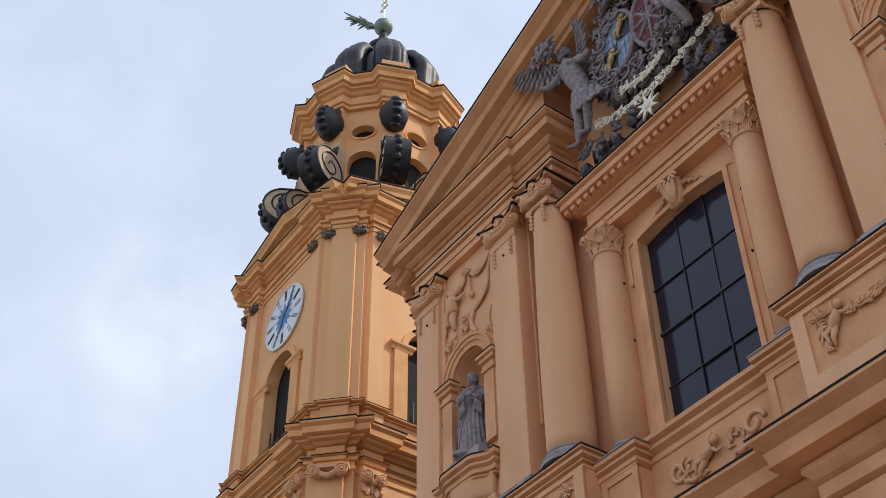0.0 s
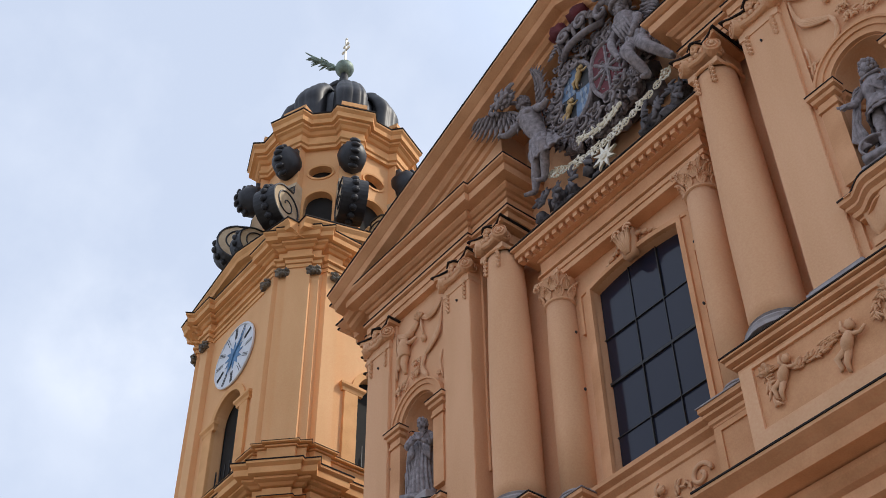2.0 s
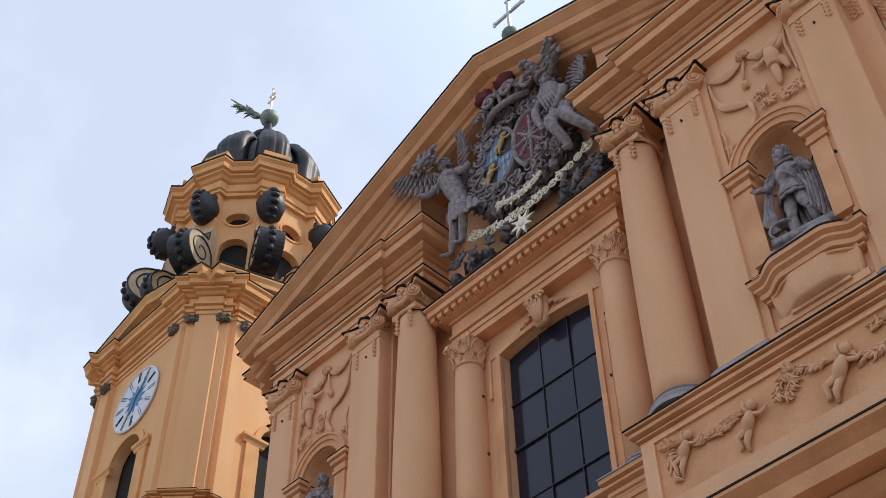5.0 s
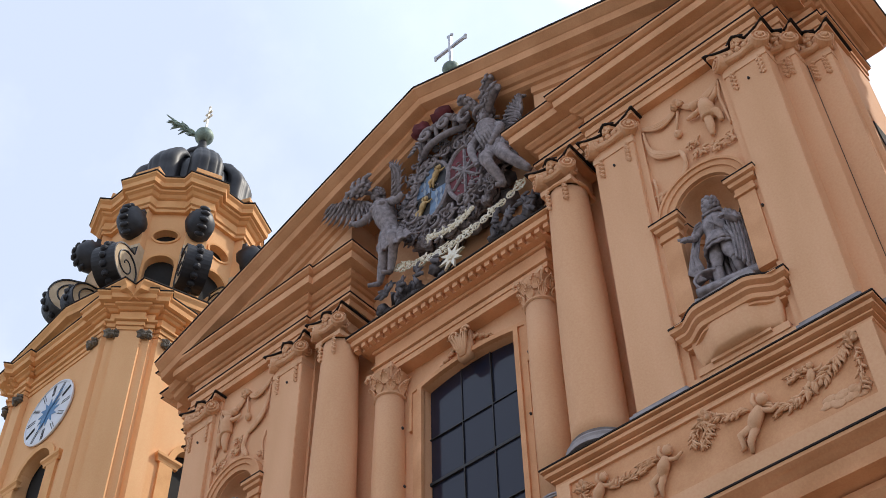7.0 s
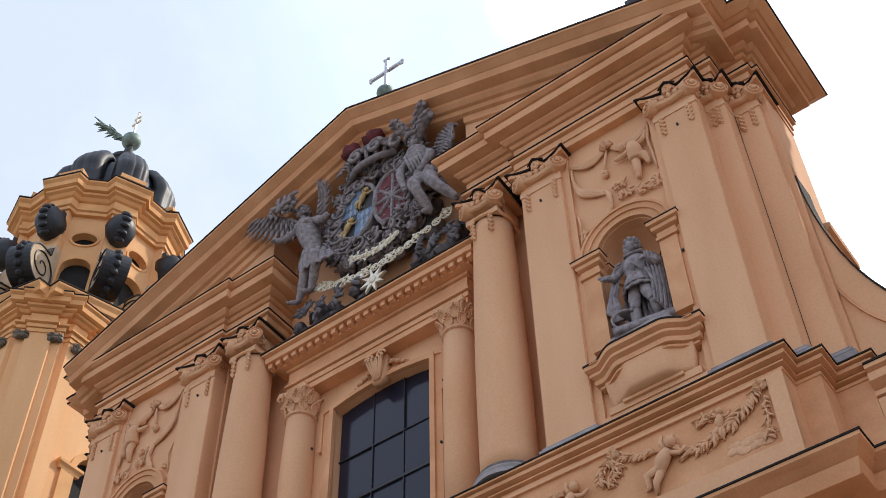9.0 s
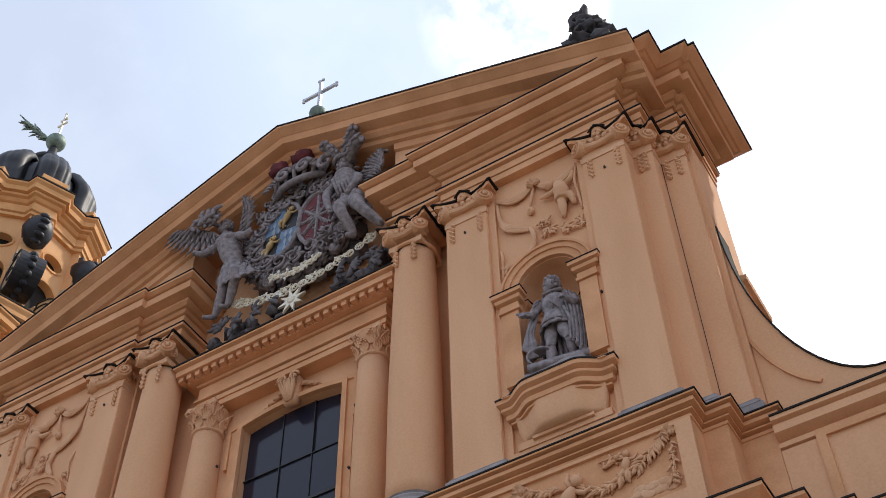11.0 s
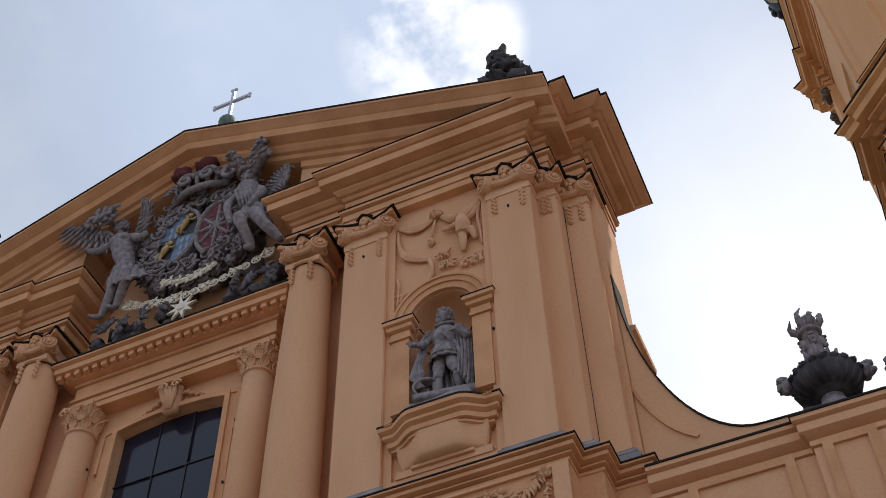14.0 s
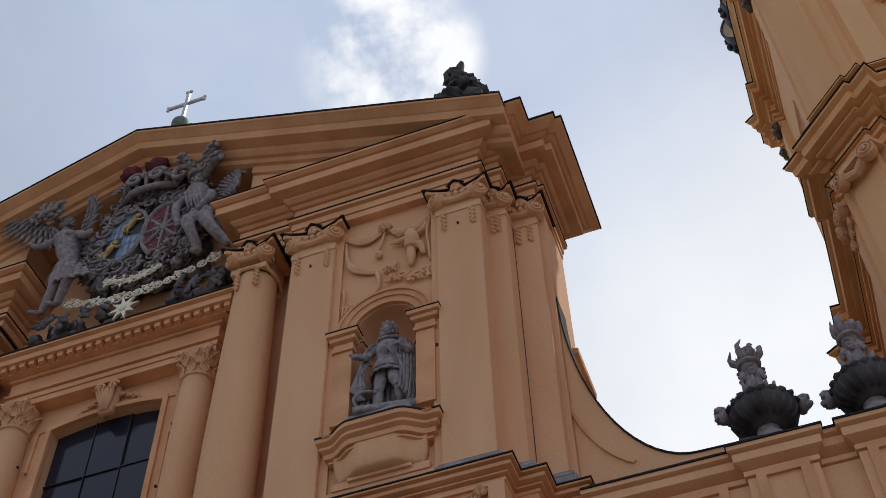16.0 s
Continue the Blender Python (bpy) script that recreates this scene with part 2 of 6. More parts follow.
def cloth(bm, shape, nu, nv, thick=0.05):
    """A sheet of cloth: shape(u, v) gives a point; the back lies a little behind the front."""
    front_rows, back_rows = [], []
    for j in range(nv + 1):
        fr, br = [], []
        for i in range(nu + 1):
            u, v = i / nu, j / nv
            p = Vector(shape(u, v))
            n = (Vector(shape(min(1, u + 0.01), v)) - Vector(shape(max(0, u - 0.01), v))).cross(Vector(shape(u, min(1, v + 0.01))) - Vector(shape(u, max(0, v - 0.01))))
            n = n.normalized() if n.length > 1e-9 else Vector((0, -1, 0))
            fr.append(bm.verts.new(p))
            br.append(bm.verts.new(p + n * thick))
        front_rows.append(fr)
        back_rows.append(br)
    for j in range(nv):
        for i in range(nu):
            bm.faces.new((front_rows[j][i], front_rows[j][i + 1], front_rows[j + 1][i + 1], front_rows[j + 1][i]))
            bm.faces.new((back_rows[j][i], back_rows[j + 1][i], back_rows[j + 1][i + 1], back_rows[j][i + 1]))
    for j in range(nv):
        for i in (0, nu):
            bm.faces.new((front_rows[j][i], front_rows[j + 1][i], back_rows[j + 1][i], back_rows[j][i]))
    for i in range(nu):
        for j in (0, nv):
            bm.faces.new((front_rows[j][i], front_rows[j][i + 1], back_rows[j][i + 1], back_rows[j][i]))


def fold(t):
    """A sharp valley and round ridge, 0 to 1, once in each unit of t."""
    return abs(math.sin(math.pi * t)) ** 0.6


def spiral(r0, r1, turns, n=40, start=0.0):
    return [(start + 2 * math.pi * turns * i / n, r0 + (r1 - r0) * i / n) for i in range(n + 1)]


def flip(ob):
    """Mirror a finished mesh from the right half to the left half."""
    me = ob.data.copy()
    me.transform(Matrix.Scale(-1, 4, (1, 0, 0)))
    me.flip_normals()
    return me


def both(make, name, mat, parent, label="", smooth=False):
    """A part on the right half and its mirror image on the left half."""
    bm = bmesh.new()
    make(bm)
    a = part(name, bm, mat, parent, label, smooth)
    b = new(name, flip(a))
    b.parent = parent
    if label:
        b["label"] = label
    return a, b

# ---- ground ----
bm = bmesh.new()
gv = [bm.verts.new(p) for p in ((-1500, -1500, 0), (1500, -1500, 0), (1500, 1500, 0), (-1500, 1500, 0))]
bm.faces.new(gv)
tagged(finish("ground", bm, PAVING), "pale stone paving of an open square", "ground", kind="structure")

# ---- church front ----
front = thing("church_facade", "ochre plastered baroque church front with pilasters, niches and a gable", "church facade")


def arch_wall(bm, x0, x1, z0, z1, cx, a, zb, zs, rise, y0, y1, n=20):
    """A wall slab with one arched opening."""
    box(bm, x0, cx - a, y0, y1, z0, z1)
    box(bm, cx + a, x1, y0, y1, z0, z1)
    box(bm, cx - a, cx + a, y0, y1, z0, zb)
    k = (a * a + rise * rise) / (2 * rise)

    def crown(x):
        return zs + rise - k + math.sqrt(max(0.0, k * k - (x - cx) ** 2))
    for i in range(n):
        xa, xb = cx - a + 2 * a * i / n, cx - a + 2 * a * (i + 1) / n
        prism(bm, [(xa, crown(xa)), (xb, crown(xb)), (xb, z1), (xa, z1)], y0, y1)


def arch_band(bm, cx, zs, a, rise, w, y0, y1, zlow=None, n=24):
    """A flat band that follows an arch, with legs down to zlow."""
    k = (a * a + rise * rise) / (2 * rise)
    half = math.asin(min(1.0, a / k))
    zc = zs + rise - k
    pin = [(cx + k * math.sin(-half + 2 * half * i / n), zc + k * math.cos(-half + 2 * half * i / n)) for i in range(n + 1)]
    pout = [(cx + (k + w) * math.sin(-half + 2 * half * i / n), zc + (k + w) * math.cos(-half + 2 * half * i / n)) for i in range(n + 1)]
    if zlow is not None:
        pin = [(pin[0][0], zlow)] + pin + [(pin[-1][0], zlow)]
        pout = [(cx - a - w, zlow)] + [(cx - a - w, pout[0][1])] + pout[1:-1] + [(cx + a + w, pout[-1][1])] + [(cx + a + w, zlow)]
    for i in range(len(pin) - 1):
        prism(bm, [pin[i], pin[i + 1], pout[i + 1], pout[i]], y0, y1)


# window bay, set back between the columns
bm = bmesh.new()
arch_wall(bm, -5.8, 5.8, 16.0, 36.2, 0, 1.72, 19.8, 26.29, 0.2, 1.25, 1.75)
part("wall", bm, PLASTER, front)
# niche bays and the plain piers behind the pilasters
NX, NR = 8.59, 0.86
for s in (1, -1):
    bm = bmesh.new()
    x0, x1 = sorted((s * 5.85, s * 11.2))
    arch_wall(bm, x0, x1, 17.0, 30.3, s * NX, NR, 22.3, 25.4, NR - 0.001, 0.22, 0.5)
    part("wall", bm, PLASTER, front)
    # rounded back of the niche
    bm = bmesh.new()
    rows = []
    for i in range(9):
        a = math.pi * i / 8
        rows.append((math.cos(a), math.sin(a)))
    cols = [[bm.verts.new((s * NX + NR * 1.01 * c, 0.45 + NR * 1.01 * k, z)) for c, k in rows] for z in (22.25, 25.4)]
    for e in range(1, 7):
        b = math.pi / 2 * e / 6
        cols.append([bm.verts.new((s * NX + NR * 1.01 * c * math.cos(b), 0.45 + NR * 1.01 * k * math.cos(b), 25.4 + NR * 1.01 * math.sin(b))) for c, k in rows])
    for a, b in zip(cols, cols[1:]):
        for i in range(8):
            bm.faces.new((a[i], a[i + 1], b[i + 1], b[i]))
    bmesh.ops.remove_doubles(bm, verts=bm.verts, dist=1e-4)
    bm.faces.new([v for v in cols[0] if v.is_valid])
    part("niche_back", bm, PLASTER, front, smooth=True)
    # impost moulding carried round inside the niche
    bm = bmesh.new()
    ring = [(s * NX - NR * 1.01 * math.cos(math.pi * i / 16), 0.40 + NR * 1.01 * math.sin(math.pi * i / 16)) for i in range(17)]
    sweep(bm, ring, [(-0.05, 24.95), (0.05, 24.97), (0.07, 25.1), (0.16, 25.2), (0.16, 25.34), (-0.05, 25.38)])
    band = part("niche_impost", bm, TRIM, front)
    bm = bmesh.new()
    sweep(bm, ring, [(-0.05, 25.375), (0.18, 25.345), (0.18, 25.375), (-0.05, 25.41)])
    part("flashing", bm, EDGE, band)
    # mouldings round the niche
    niche = bmesh.new()
    arch_band(niche, s * NX, 25.4, NR + 0.02, NR + 0.019, 0.20, 0.10, 0.24)
    arch_band(niche, s * NX, 25.4, NR + 0.22, NR + 0.219, 0.16, 0.05, 0.24)
    arch_band(niche, s * NX, 25.4, NR + 0.38, NR + 0.379, 0.07, 0.0, 0.24)
    part("archivolt", niche, TRIM, front)
    for side in (-1, 1):
        bm = boxes((s * NX + side * 1.08 - 0.24, s * NX + side * 1.08 + 0.24, 0.05, 0.24, 22.3, 24.95))
        p = [(s * NX + side * 1.08 - 0.26, 0.24), (s * NX + side * 1.08 - 0.26, 0.03), (s * NX + side * 1.08 + 0.26, 0.03), (s * NX + side * 1.08 + 0.26, 0.24)]
        sweep(bm, p, [(0, 24.75), (0.03, 24.78), (0.03, 24.88), (0.0, 24.9), (0.0, 25.05), (0.08, 25.12), (0.1, 25.22), (0.16, 25.28), (0.16, 25.4), (0, 25.41)])
        post = part("niche_pilaster", bm, TRIM, front)
        bm = bmesh.new()
        sweep(bm, p, [(0, 25.405), (0.18, 25.405), (0.18, 25.43), (0, 25.45)])
        part("flashing", bm, EDGE, post)
    # projecting sill on a bowed bracket
    def sill_path(w, d):
        pts = [(s * NX - w, 0.22), (s * NX - w, -0.02)]
        for i in range(13):
            t = i / 12
            pts.append((s * NX - w + 0.12 + 0.62 * t, -0.02 - d * t * t * (3 - 2 * t)))
        return pts + [(2 * s * NX - x, y) for x, y in pts[::-1]]
    bm = bmesh.new()
    sweep(bm, sill_path(1.30, 0.3), [(-0.2, 21.02), (-0.12, 21.04), (-0.04, 21.1), (-0.04, 21.16), (0.03, 21.2), (0.05, 21.32), (0.12, 21.42), (0.12, 21.5), (0.2, 21.6), (0.2, 21.72), (-0.05, 21.74)])
    sill = part("niche_sill", bm, TRIM, front)
    bm = bmesh.new()
    sweep(bm, sill_path(1.30, 0.3), [(-0.05, 21.722), (0.22, 21.722), (0.22, 21.765), (-0.05, 21.79)])
    part("flashing", bm, EDGE, sill)
    bm = boxes((s * NX - 1.32, s * NX + 1.32, -0.27, 0.24, 21.7, 21.72))
    box(bm, s * NX - 1.38, s * NX + 1.38, 0.1, 0.24, 19.8, 20.3)
    box(bm, s * NX - 1.15, s * NX + 1.15, 0.06, 0.24, 20.3, 20.5)
    box(bm, s * NX - 0.75, s * NX + 0.75, -0.02, 0.24, 20.42, 20.5)
    part("bracket_plate", bm, PLASTER, front)
    bm = bmesh.new()
    sweep(bm, sill_path(1.12, 0.3), [(-0.3, 20.5), (-0.12, 20.52), (-0.08, 20.6), (-0.045, 20.75), (-0.02, 20.95), (0.0, 21.2)])
    part("sill_bracket", bm, PLASTER, front, smooth=True)
    bm = boxes((s * NX - 0.8, s * NX + 0.8, -0.22, 1.15, 21.74, 22.12))
    box(bm, s * NX - 0.74, s * NX + 0.74, -0.16, 1.15, 22.12, 22.25)
    part("statue_plinth", bm, LEAD, front)

# window: frame, bars and panes
window = part("window", boxes(), IRON, front)
bm = bmesh.new()
arch_band(bm, 0, 26.29, 1.72, 0.2, 0.16, 1.11, 1.27, 19.8)
arch_band(bm, 0, 26.29, 1.88, 0.22, 0.22, 1.18, 1.27, 19.8)
part("window_surround", bm, TRIM, front)
bm = bmesh.new()
arch_band(bm, 0, 26.29, 2.11, 0.25, 0.1, 1.13, 1.27, 24.9)
part("outer_moulding", bm, TRIM, front)
GX = (-1.72, -0.5, 0.58, 1.72)
GZ = (19.8, 21.2, 22.97, 24.52, 26.66)
for i in range(3):
    for j in range(4):
        zt = GZ[j + 1]
        pane = boxes((GX[i] + 0.02, GX[i + 1] - 0.02, 1.50 + 0.012 * ((i * 7 + j * 3) % 4), 1.515 + 0.012 * ((i * 7 + j * 3) % 4), GZ[j] + 0.02, zt - 0.02))
        part("pane", pane, GLASS, window)
for x in GX[1:3]:
    part("glazing_bar", boxes((x - 0.014, x + 0.014, 1.47, 1.54, 19.8, 26.66)), IRON, window)
for z, w in ((21.2, 0.014), (22.97, 0.045), (24.52, 0.014)):
    part("glazing_bar", boxes((-1.72, 1.72, 1.465, 1.545, z - w, z + w)), IRON, window)
# black sheet behind the panes, in place of an unlit room
part("window_shade_backing", boxes((-1.85, 1.85, 1.70, 1.73, 19.7, 26.7)), SHADEBLACK, window)
# keystone with acanthus
bm = bmesh.new()
prism(bm, [(-0.2, 26.3), (0.2, 26.3), (0.3, 27.2), (-0.3, 27.2)], 1.0, 1.27)
for s in (-1, 1):
    tube(bm, [(s * 0.2 + rr * math.cos(s * a) * s, 0.84, 27.12 + rr * math.sin(a)) for a, rr in spiral(0.17, 0.03, 1.3, 18)], 0.04, 6)
key = part("keystone", bm, STUCCO, front, smooth=True)
for i in range(7):
    bm = bmesh.new()
    a = math.pi * (i - 3) / 8
    tube(bm, [(0.08 * math.sin(a), 0.98, 26.35), (0.2 * math.sin(a), 0.9, 26.7), (0.32 * math.sin(a), 0.8, 27.05), (0.38 * math.sin(a), 0.74, 26.95)], [0.035, 0.06, 0.06, 0.02], 6)
    part("leaf", bm, STUCCO, key, smooth=True)
for s in (-1, 1):
    bm = bmesh.new()
    for k in range(7):
        blob(bm, (s * (0.34 + 0.1 * k), 1.13 + 0.012 * k, 26.98 - 0.05 * k + 0.05 * (k % 2)), (0.085, 0.06, 0.08 - 0.006 * k), 7, 5, 0.7, k)
    part("festoon", bm, STUCCO, key, smooth=True)

# small columns, their pedestals and entablature with dentils


def acanthus(bm, cx, cy, z0, r, h, a, spread):
    """One lobed leaf that climbs the bell of a capital and curls outwards."""
    d, q = Vector((math.cos(a), math.sin(a))), Vector((-math.sin(a), math.cos(a)))
    for k in (-2, -1, 0, 1, 2):
        reach = 1 - 0.16 * abs(k)
        pts = []
        for o, u in ((0.0, 0.0), (0.05, 0.5), (0.2, 0.85), (0.4, 0.98), (0.46, 0.82)):
            side = spread * k * (0.25 + 0.75 * math.sin(math.pi * min(1.0, u * 0.8)))
            p = d * r * (1.04 + o * reach) + q * r * side
            pts.append((cx + p.x, cy + p.y, z0 + h * u * reach))
        tube(bm, pts, [r * 0.07, r * 0.09, r * 0.085, r * 0.07, r * 0.03], 5)


def corinthian(holder, cx, cy, z0, r, h):
    bm = bmesh.new()
    lathe(bm, [(r * 1.02, 0), (r * 1.14, 0.03), (r * 1.14, 0.08), (r, 0.1), (r * 1.02, h * 0.5), (r * 1.25, h * 0.82), (r * 1.3, h * 0.86)], 20, cx, cy, z0)
    core = part("capital", bm, STUCCO, holder)
    for row, (zz, hh) in enumerate(((0.1, h * 0.42), (0.1 + h * 0.26, h * 0.44))):
        for i in range(8):
            bm = bmesh.new()
            acanthus(bm, cx, cy, z0 + zz, r * (1 + 0.06 * row), hh, 2 * math.pi * (i + 0.5 * row) / 8, 0.13)
            part("leaf", bm, STUCCO, core)
    for i in range(4):
        a = math.pi / 4 + math.pi / 2 * i
        d = Vector((math.cos(a), math.sin(a)))
        bm = bmesh.new()
        tube(bm, [(cx + d.x * r * k, cy + d.y * r * k, z0 + h * q) for k, q in ((1.1, 0.55), (1.4, 0.84), (1.66, 0.86), (1.74, 0.76), (1.62, 0.7), (1.55, 0.77))], [r * 0.1, r * 0.12, r * 0.12, r * 0.1, r * 0.08, r * 0.04], 7)
        part("scroll", bm, STUCCO, core)
    q = r * 1.68
    pts = []
    for i in range(4):
        a = -3 * math.pi / 4 + math.pi / 2 * i
        c0, c1 = Vector((math.cos(a), math.sin(a))) * q, Vector((math.cos(a + math.pi / 2), math.sin(a + math.pi / 2))) * q
        for k in range(6):
            p = c0.lerp(c1, k / 6) * (1 - 0.22 * math.sin(math.pi * k / 6))
            pts.append((cx + p.x, cy + p.y))
    bm = bmesh.new()
    slab(bm, pts, z0 + h * 0.87, z0 + h)
    part("abacus", bm, STUCCO, core)


def attic_base(bm, cx, cy, z0, r, h):
    box(bm, cx - r * 1.35, cx + r * 1.35, cy - r * 1.35, cy + r * 1.35, z0, z0 + h * 0.35)
    lathe(bm, [(r * 1.3, h * 0.35), (r * 1.36, h * 0.45), (r * 1.3, h * 0.58), (r * 1.1, h * 0.62), (r * 1.08, h * 0.72), (r * 1.2, h * 0.8), (r * 1.2, h * 0.9), (r * 1.03, h)], 24, cx, cy, z0)


for s in (1, -1):
    cx, cy = s * 2.84, 1.0
    bm = bmesh.new()
    lathe(bm, [(0.48, 0), (0.485, 2.2), (0.475, 4.4), (0.43, 6.55)], 28, cx, cy, 19.75)
    small = part("small_column", bm, PLASTER, front, smooth=True)
    corinthian(front, cx, cy, 26.26, 0.43, 1.04)
    bm = bmesh.new()
    attic_base(bm, cx, cy, 19.4, 0.46, 0.38)
    part("base", bm, LEAD, small)
    # pedestal with a sunk panel
    bm = bmesh.new()
    box(bm, cx - 0.66, cx + 0.66, 0.42, 1.25, 16.5, 19.3)
    box(bm, cx - 0.66, cx - 0.46, 0.37, 0.44, 17.1, 18.6)
    box(bm, cx + 0.46, cx + 0.66, 0.37, 0.44, 17.1, 18.6)
    box(bm, cx - 0.66, cx + 0.66, 0.37, 0.44, 16.6, 17.1)
    box(bm, cx - 0.66, cx + 0.66, 0.37, 0.44, 18.6, 18.9)
    sweep(bm, [(cx - 0.7, 1.25), (cx - 0.7, 0.36), (cx + 0.7, 0.36), (cx + 0.7, 1.25)], [(0, 18.75), (0.04, 18.85), (0.04, 18.95), (0.12, 19.05), (0.12, 19.12), (0.18, 19.2), (0.18, 19.32), (0, 19.36)])
    ped = part("pedestal", bm, TRIM, front)
    bm = bmesh.new()
    sweep(bm, [(cx - 0.7, 1.25), (cx - 0.7, 0.36), (cx + 0.7, 0.36), (cx + 0.7, 1.25)], [(-0.1, 19.33), (0.21, 19.325), (0.21, 19.36), (-0.1, 19.42)])
    part("flashing", bm, LEAD, ped)
# entablature over the window bay
bm = bmesh.new()
EP = [(-3.3, 1.25), (-3.3, 0.82), (3.3, 0.82), (3.3, 1.25)]
sweep(bm, EP, [(-0.05, 27.28), (0, 27.289), (0, 27.496), (0.04, 27.514), (0.04, 27.687), (0.1, 27.738), (0.1, 27.808), (0.02, 27.825), (0.02, 28.318), (0.08, 28.361), (0.1, 28.448), (0.3, 28.465), (0.3, 28.638), (0.56, 28.655), (0.57, 28.846), (0.66, 28.932), (0.66, 29.001), (-0.3, 29.053)])
box(bm, -3.28, 3.28, 0.84, 1.25, 27.3, 29.03)
window_top = part("window_entablature", bm, TRIM, front)
for i in range(25):
    x = -3.72 + 7.44 * i / 24
    part("dentil", boxes((x - 0.085, x + 0.085, 0.34, 0.55, 28.475, 28.645)), TRIM, window_top)
bm = bmesh.new()
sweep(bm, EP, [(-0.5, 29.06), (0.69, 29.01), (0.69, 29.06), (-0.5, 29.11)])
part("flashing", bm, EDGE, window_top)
# sill wall under the window
bm = boxes((-2.2, 2.2, 0.87, 1.25, 16.5, 19.3))
sweep(bm, [(-2.1, 0.87), (2.1, 0.87)], [(0, 18.75), (0.05, 18.85), (0.05, 19.0), (0.16, 19.15), (0.16, 19.25), (0.26, 19.37), (0.26, 19.5), (-0.4, 19.8)])
part("window_sill", bm, TRIM, front)

# great columns and pilasters with ionic capitals


def volute(bm, at, r, turn, thick=0.26):
    """A scroll: stepped discs on an axis that points towards the viewer, turned outwards by some degrees."""
    m = Matrix.Translation(at) @ Matrix.Rotation(radians(turn), 4, "Z") @ Matrix.Rotation(radians(90), 4, "X")
    first = len(bm.verts)
    lathe(bm, [(r * 0.9, -thick), (r, -thick * 0.6), (r, 0.0), (r * 0.86, 0.03), (r * 0.8, -0.02), (r * 0.66, -0.02), (r * 0.6, 0.04), (r * 0.46, 0.04), (r * 0.4, -0.01), (r * 0.3, -0.01), (r * 0.24, 0.07), (0.01, 0.09)], 18)
    bm.verts.ensure_lookup_table()
    for v in bm.verts[first:]:
        v.co = m @ v.co


def abacus_plan(x0, x1, yf, yb, flare, dip):
    xm = (x0 + x1) / 2
    pts = [(x0 - flare, yb), (x0 - flare - 0.02, yf - flare)]
    n = 14
    for i in range(n + 1):
        t = i / n
        x = x0 - flare + 0.06 + (x1 - x0 + 2 * flare - 0.12) * t
        y = yf - flare + dip * math.sin(math.pi * t) ** 0.8
        if abs(x - xm) < 0.19:
            y = min(y, yf - flare + dip - 0.26 * math.sqrt(max(0, 1 - ((x - xm) / 0.19) ** 2)))
        pts.append((x, y))
    pts += [(x1 + flare + 0.02, yf - flare), (x1 + flare, yb)]
    return pts


def ionic(holder, x0, x1, yf, yb, z0=29.2, ztop=30.2, left=True, right=True):
    """Capital of a pilaster: scrolls, egg band, flower, hanging husks and a concave cover slab."""
    xm = (x0 + x1) / 2
    bm = bmesh.new()
    box(bm, x0 - 0.015, x1 + 0.015, yf - 0.03, yb - 0.02, z0 - 0.1, z0 + 0.1)
    box(bm, x0 + 0.03, x1 - 0.03, yf - 0.1, yb, z0 + 0.3, z0 + 0.72)
    tube(bm, [(x0, yf - 0.12, z0 + 0.42), (xm, yf - 0.08, z0 + 0.36), (x1, yf - 0.12, z0 + 0.42)], 0.1, 8)
    tube(bm, [(x0, yf - 0.16, z0 + 0.72), (xm, yf - 0.05, z0 + 0.62), (x1, yf - 0.16, z0 + 0.72)], 0.07, 8)
    part("capital", bm, STUCCO, holder)
    bm = bmesh.new()
    blob(bm, (xm - 0.4, yf - 0.14, z0 + 0.5), (0.085, 0.1, 0.11), 8, 6)
    repeat("egg", part("egg", bm, STUCCO, holder, smooth=True), [(0.2 * k, 0, 0) for k in (1, 2, 3, 4)])
    for ok, x, turn in ((left, x0 - 0.05, -38), (right, x1 + 0.05, 38)):
        if ok:
            bm = bmesh.new()
            volute(bm, (x, yf - 0.16, z0 + 0.47), 0.25, turn)
            part("volute", bm, STUCCO, holder)
            bm = bmesh.new()
            volute(bm, (x, yf + 0.1, z0 + 0.47), 0.24, turn * 2.3)
            part("volute", bm, STUCCO, holder)
    bm = bmesh.new()
    for k in range(5):
        a = 2 * math.pi * k / 5
        blob(bm, (xm + 0.08 * math.cos(a), yf - 0.2, z0 + 0.72 + 0.08 * math.sin(a)), (0.07, 0.06, 0.07), 7, 5)
    part("flower", bm, STUCCO, holder)
    for x in (x0 + 0.22, x1 - 0.22):
        bm = bmesh.new()
        blob(bm, (x + 0.03, yf - 0.03, z0 - 0.1), (0.06, 0.05, 0.06), 7, 5, 0.6, x)
        repeat("husk", part("husk", bm, STUCCO, holder), [(-0.06 * (k % 2), 0, -0.085 * k) for k in range(1, 9)])
    bm = bmesh.new()
    slab(bm, abacus_plan(x0, x1, yf, yb, 0.22, 0.22), z0 + 0.76, z0 + 0.90)
    part("abacus", bm, TRIM, holder)
    bm = bmesh.new()
    slab(bm, abacus_plan(x0, x1, yf, yb, 0.30, 0.22), z0 + 0.905, z0 + 0.945)
    tube(bm, [(xm - 0.26, yf - 0.16, z0 + 0.93), (xm - 0.14, yf - 0.22, z0 + 0.96), (xm, yf - 0.25, z0 + 0.97), (xm + 0.14, yf - 0.22, z0 + 0.96), (xm + 0.26, yf - 0.16, z0 + 0.93)], 0.024, 6)
    part("capital_flashing", bm, EDGE, holder)


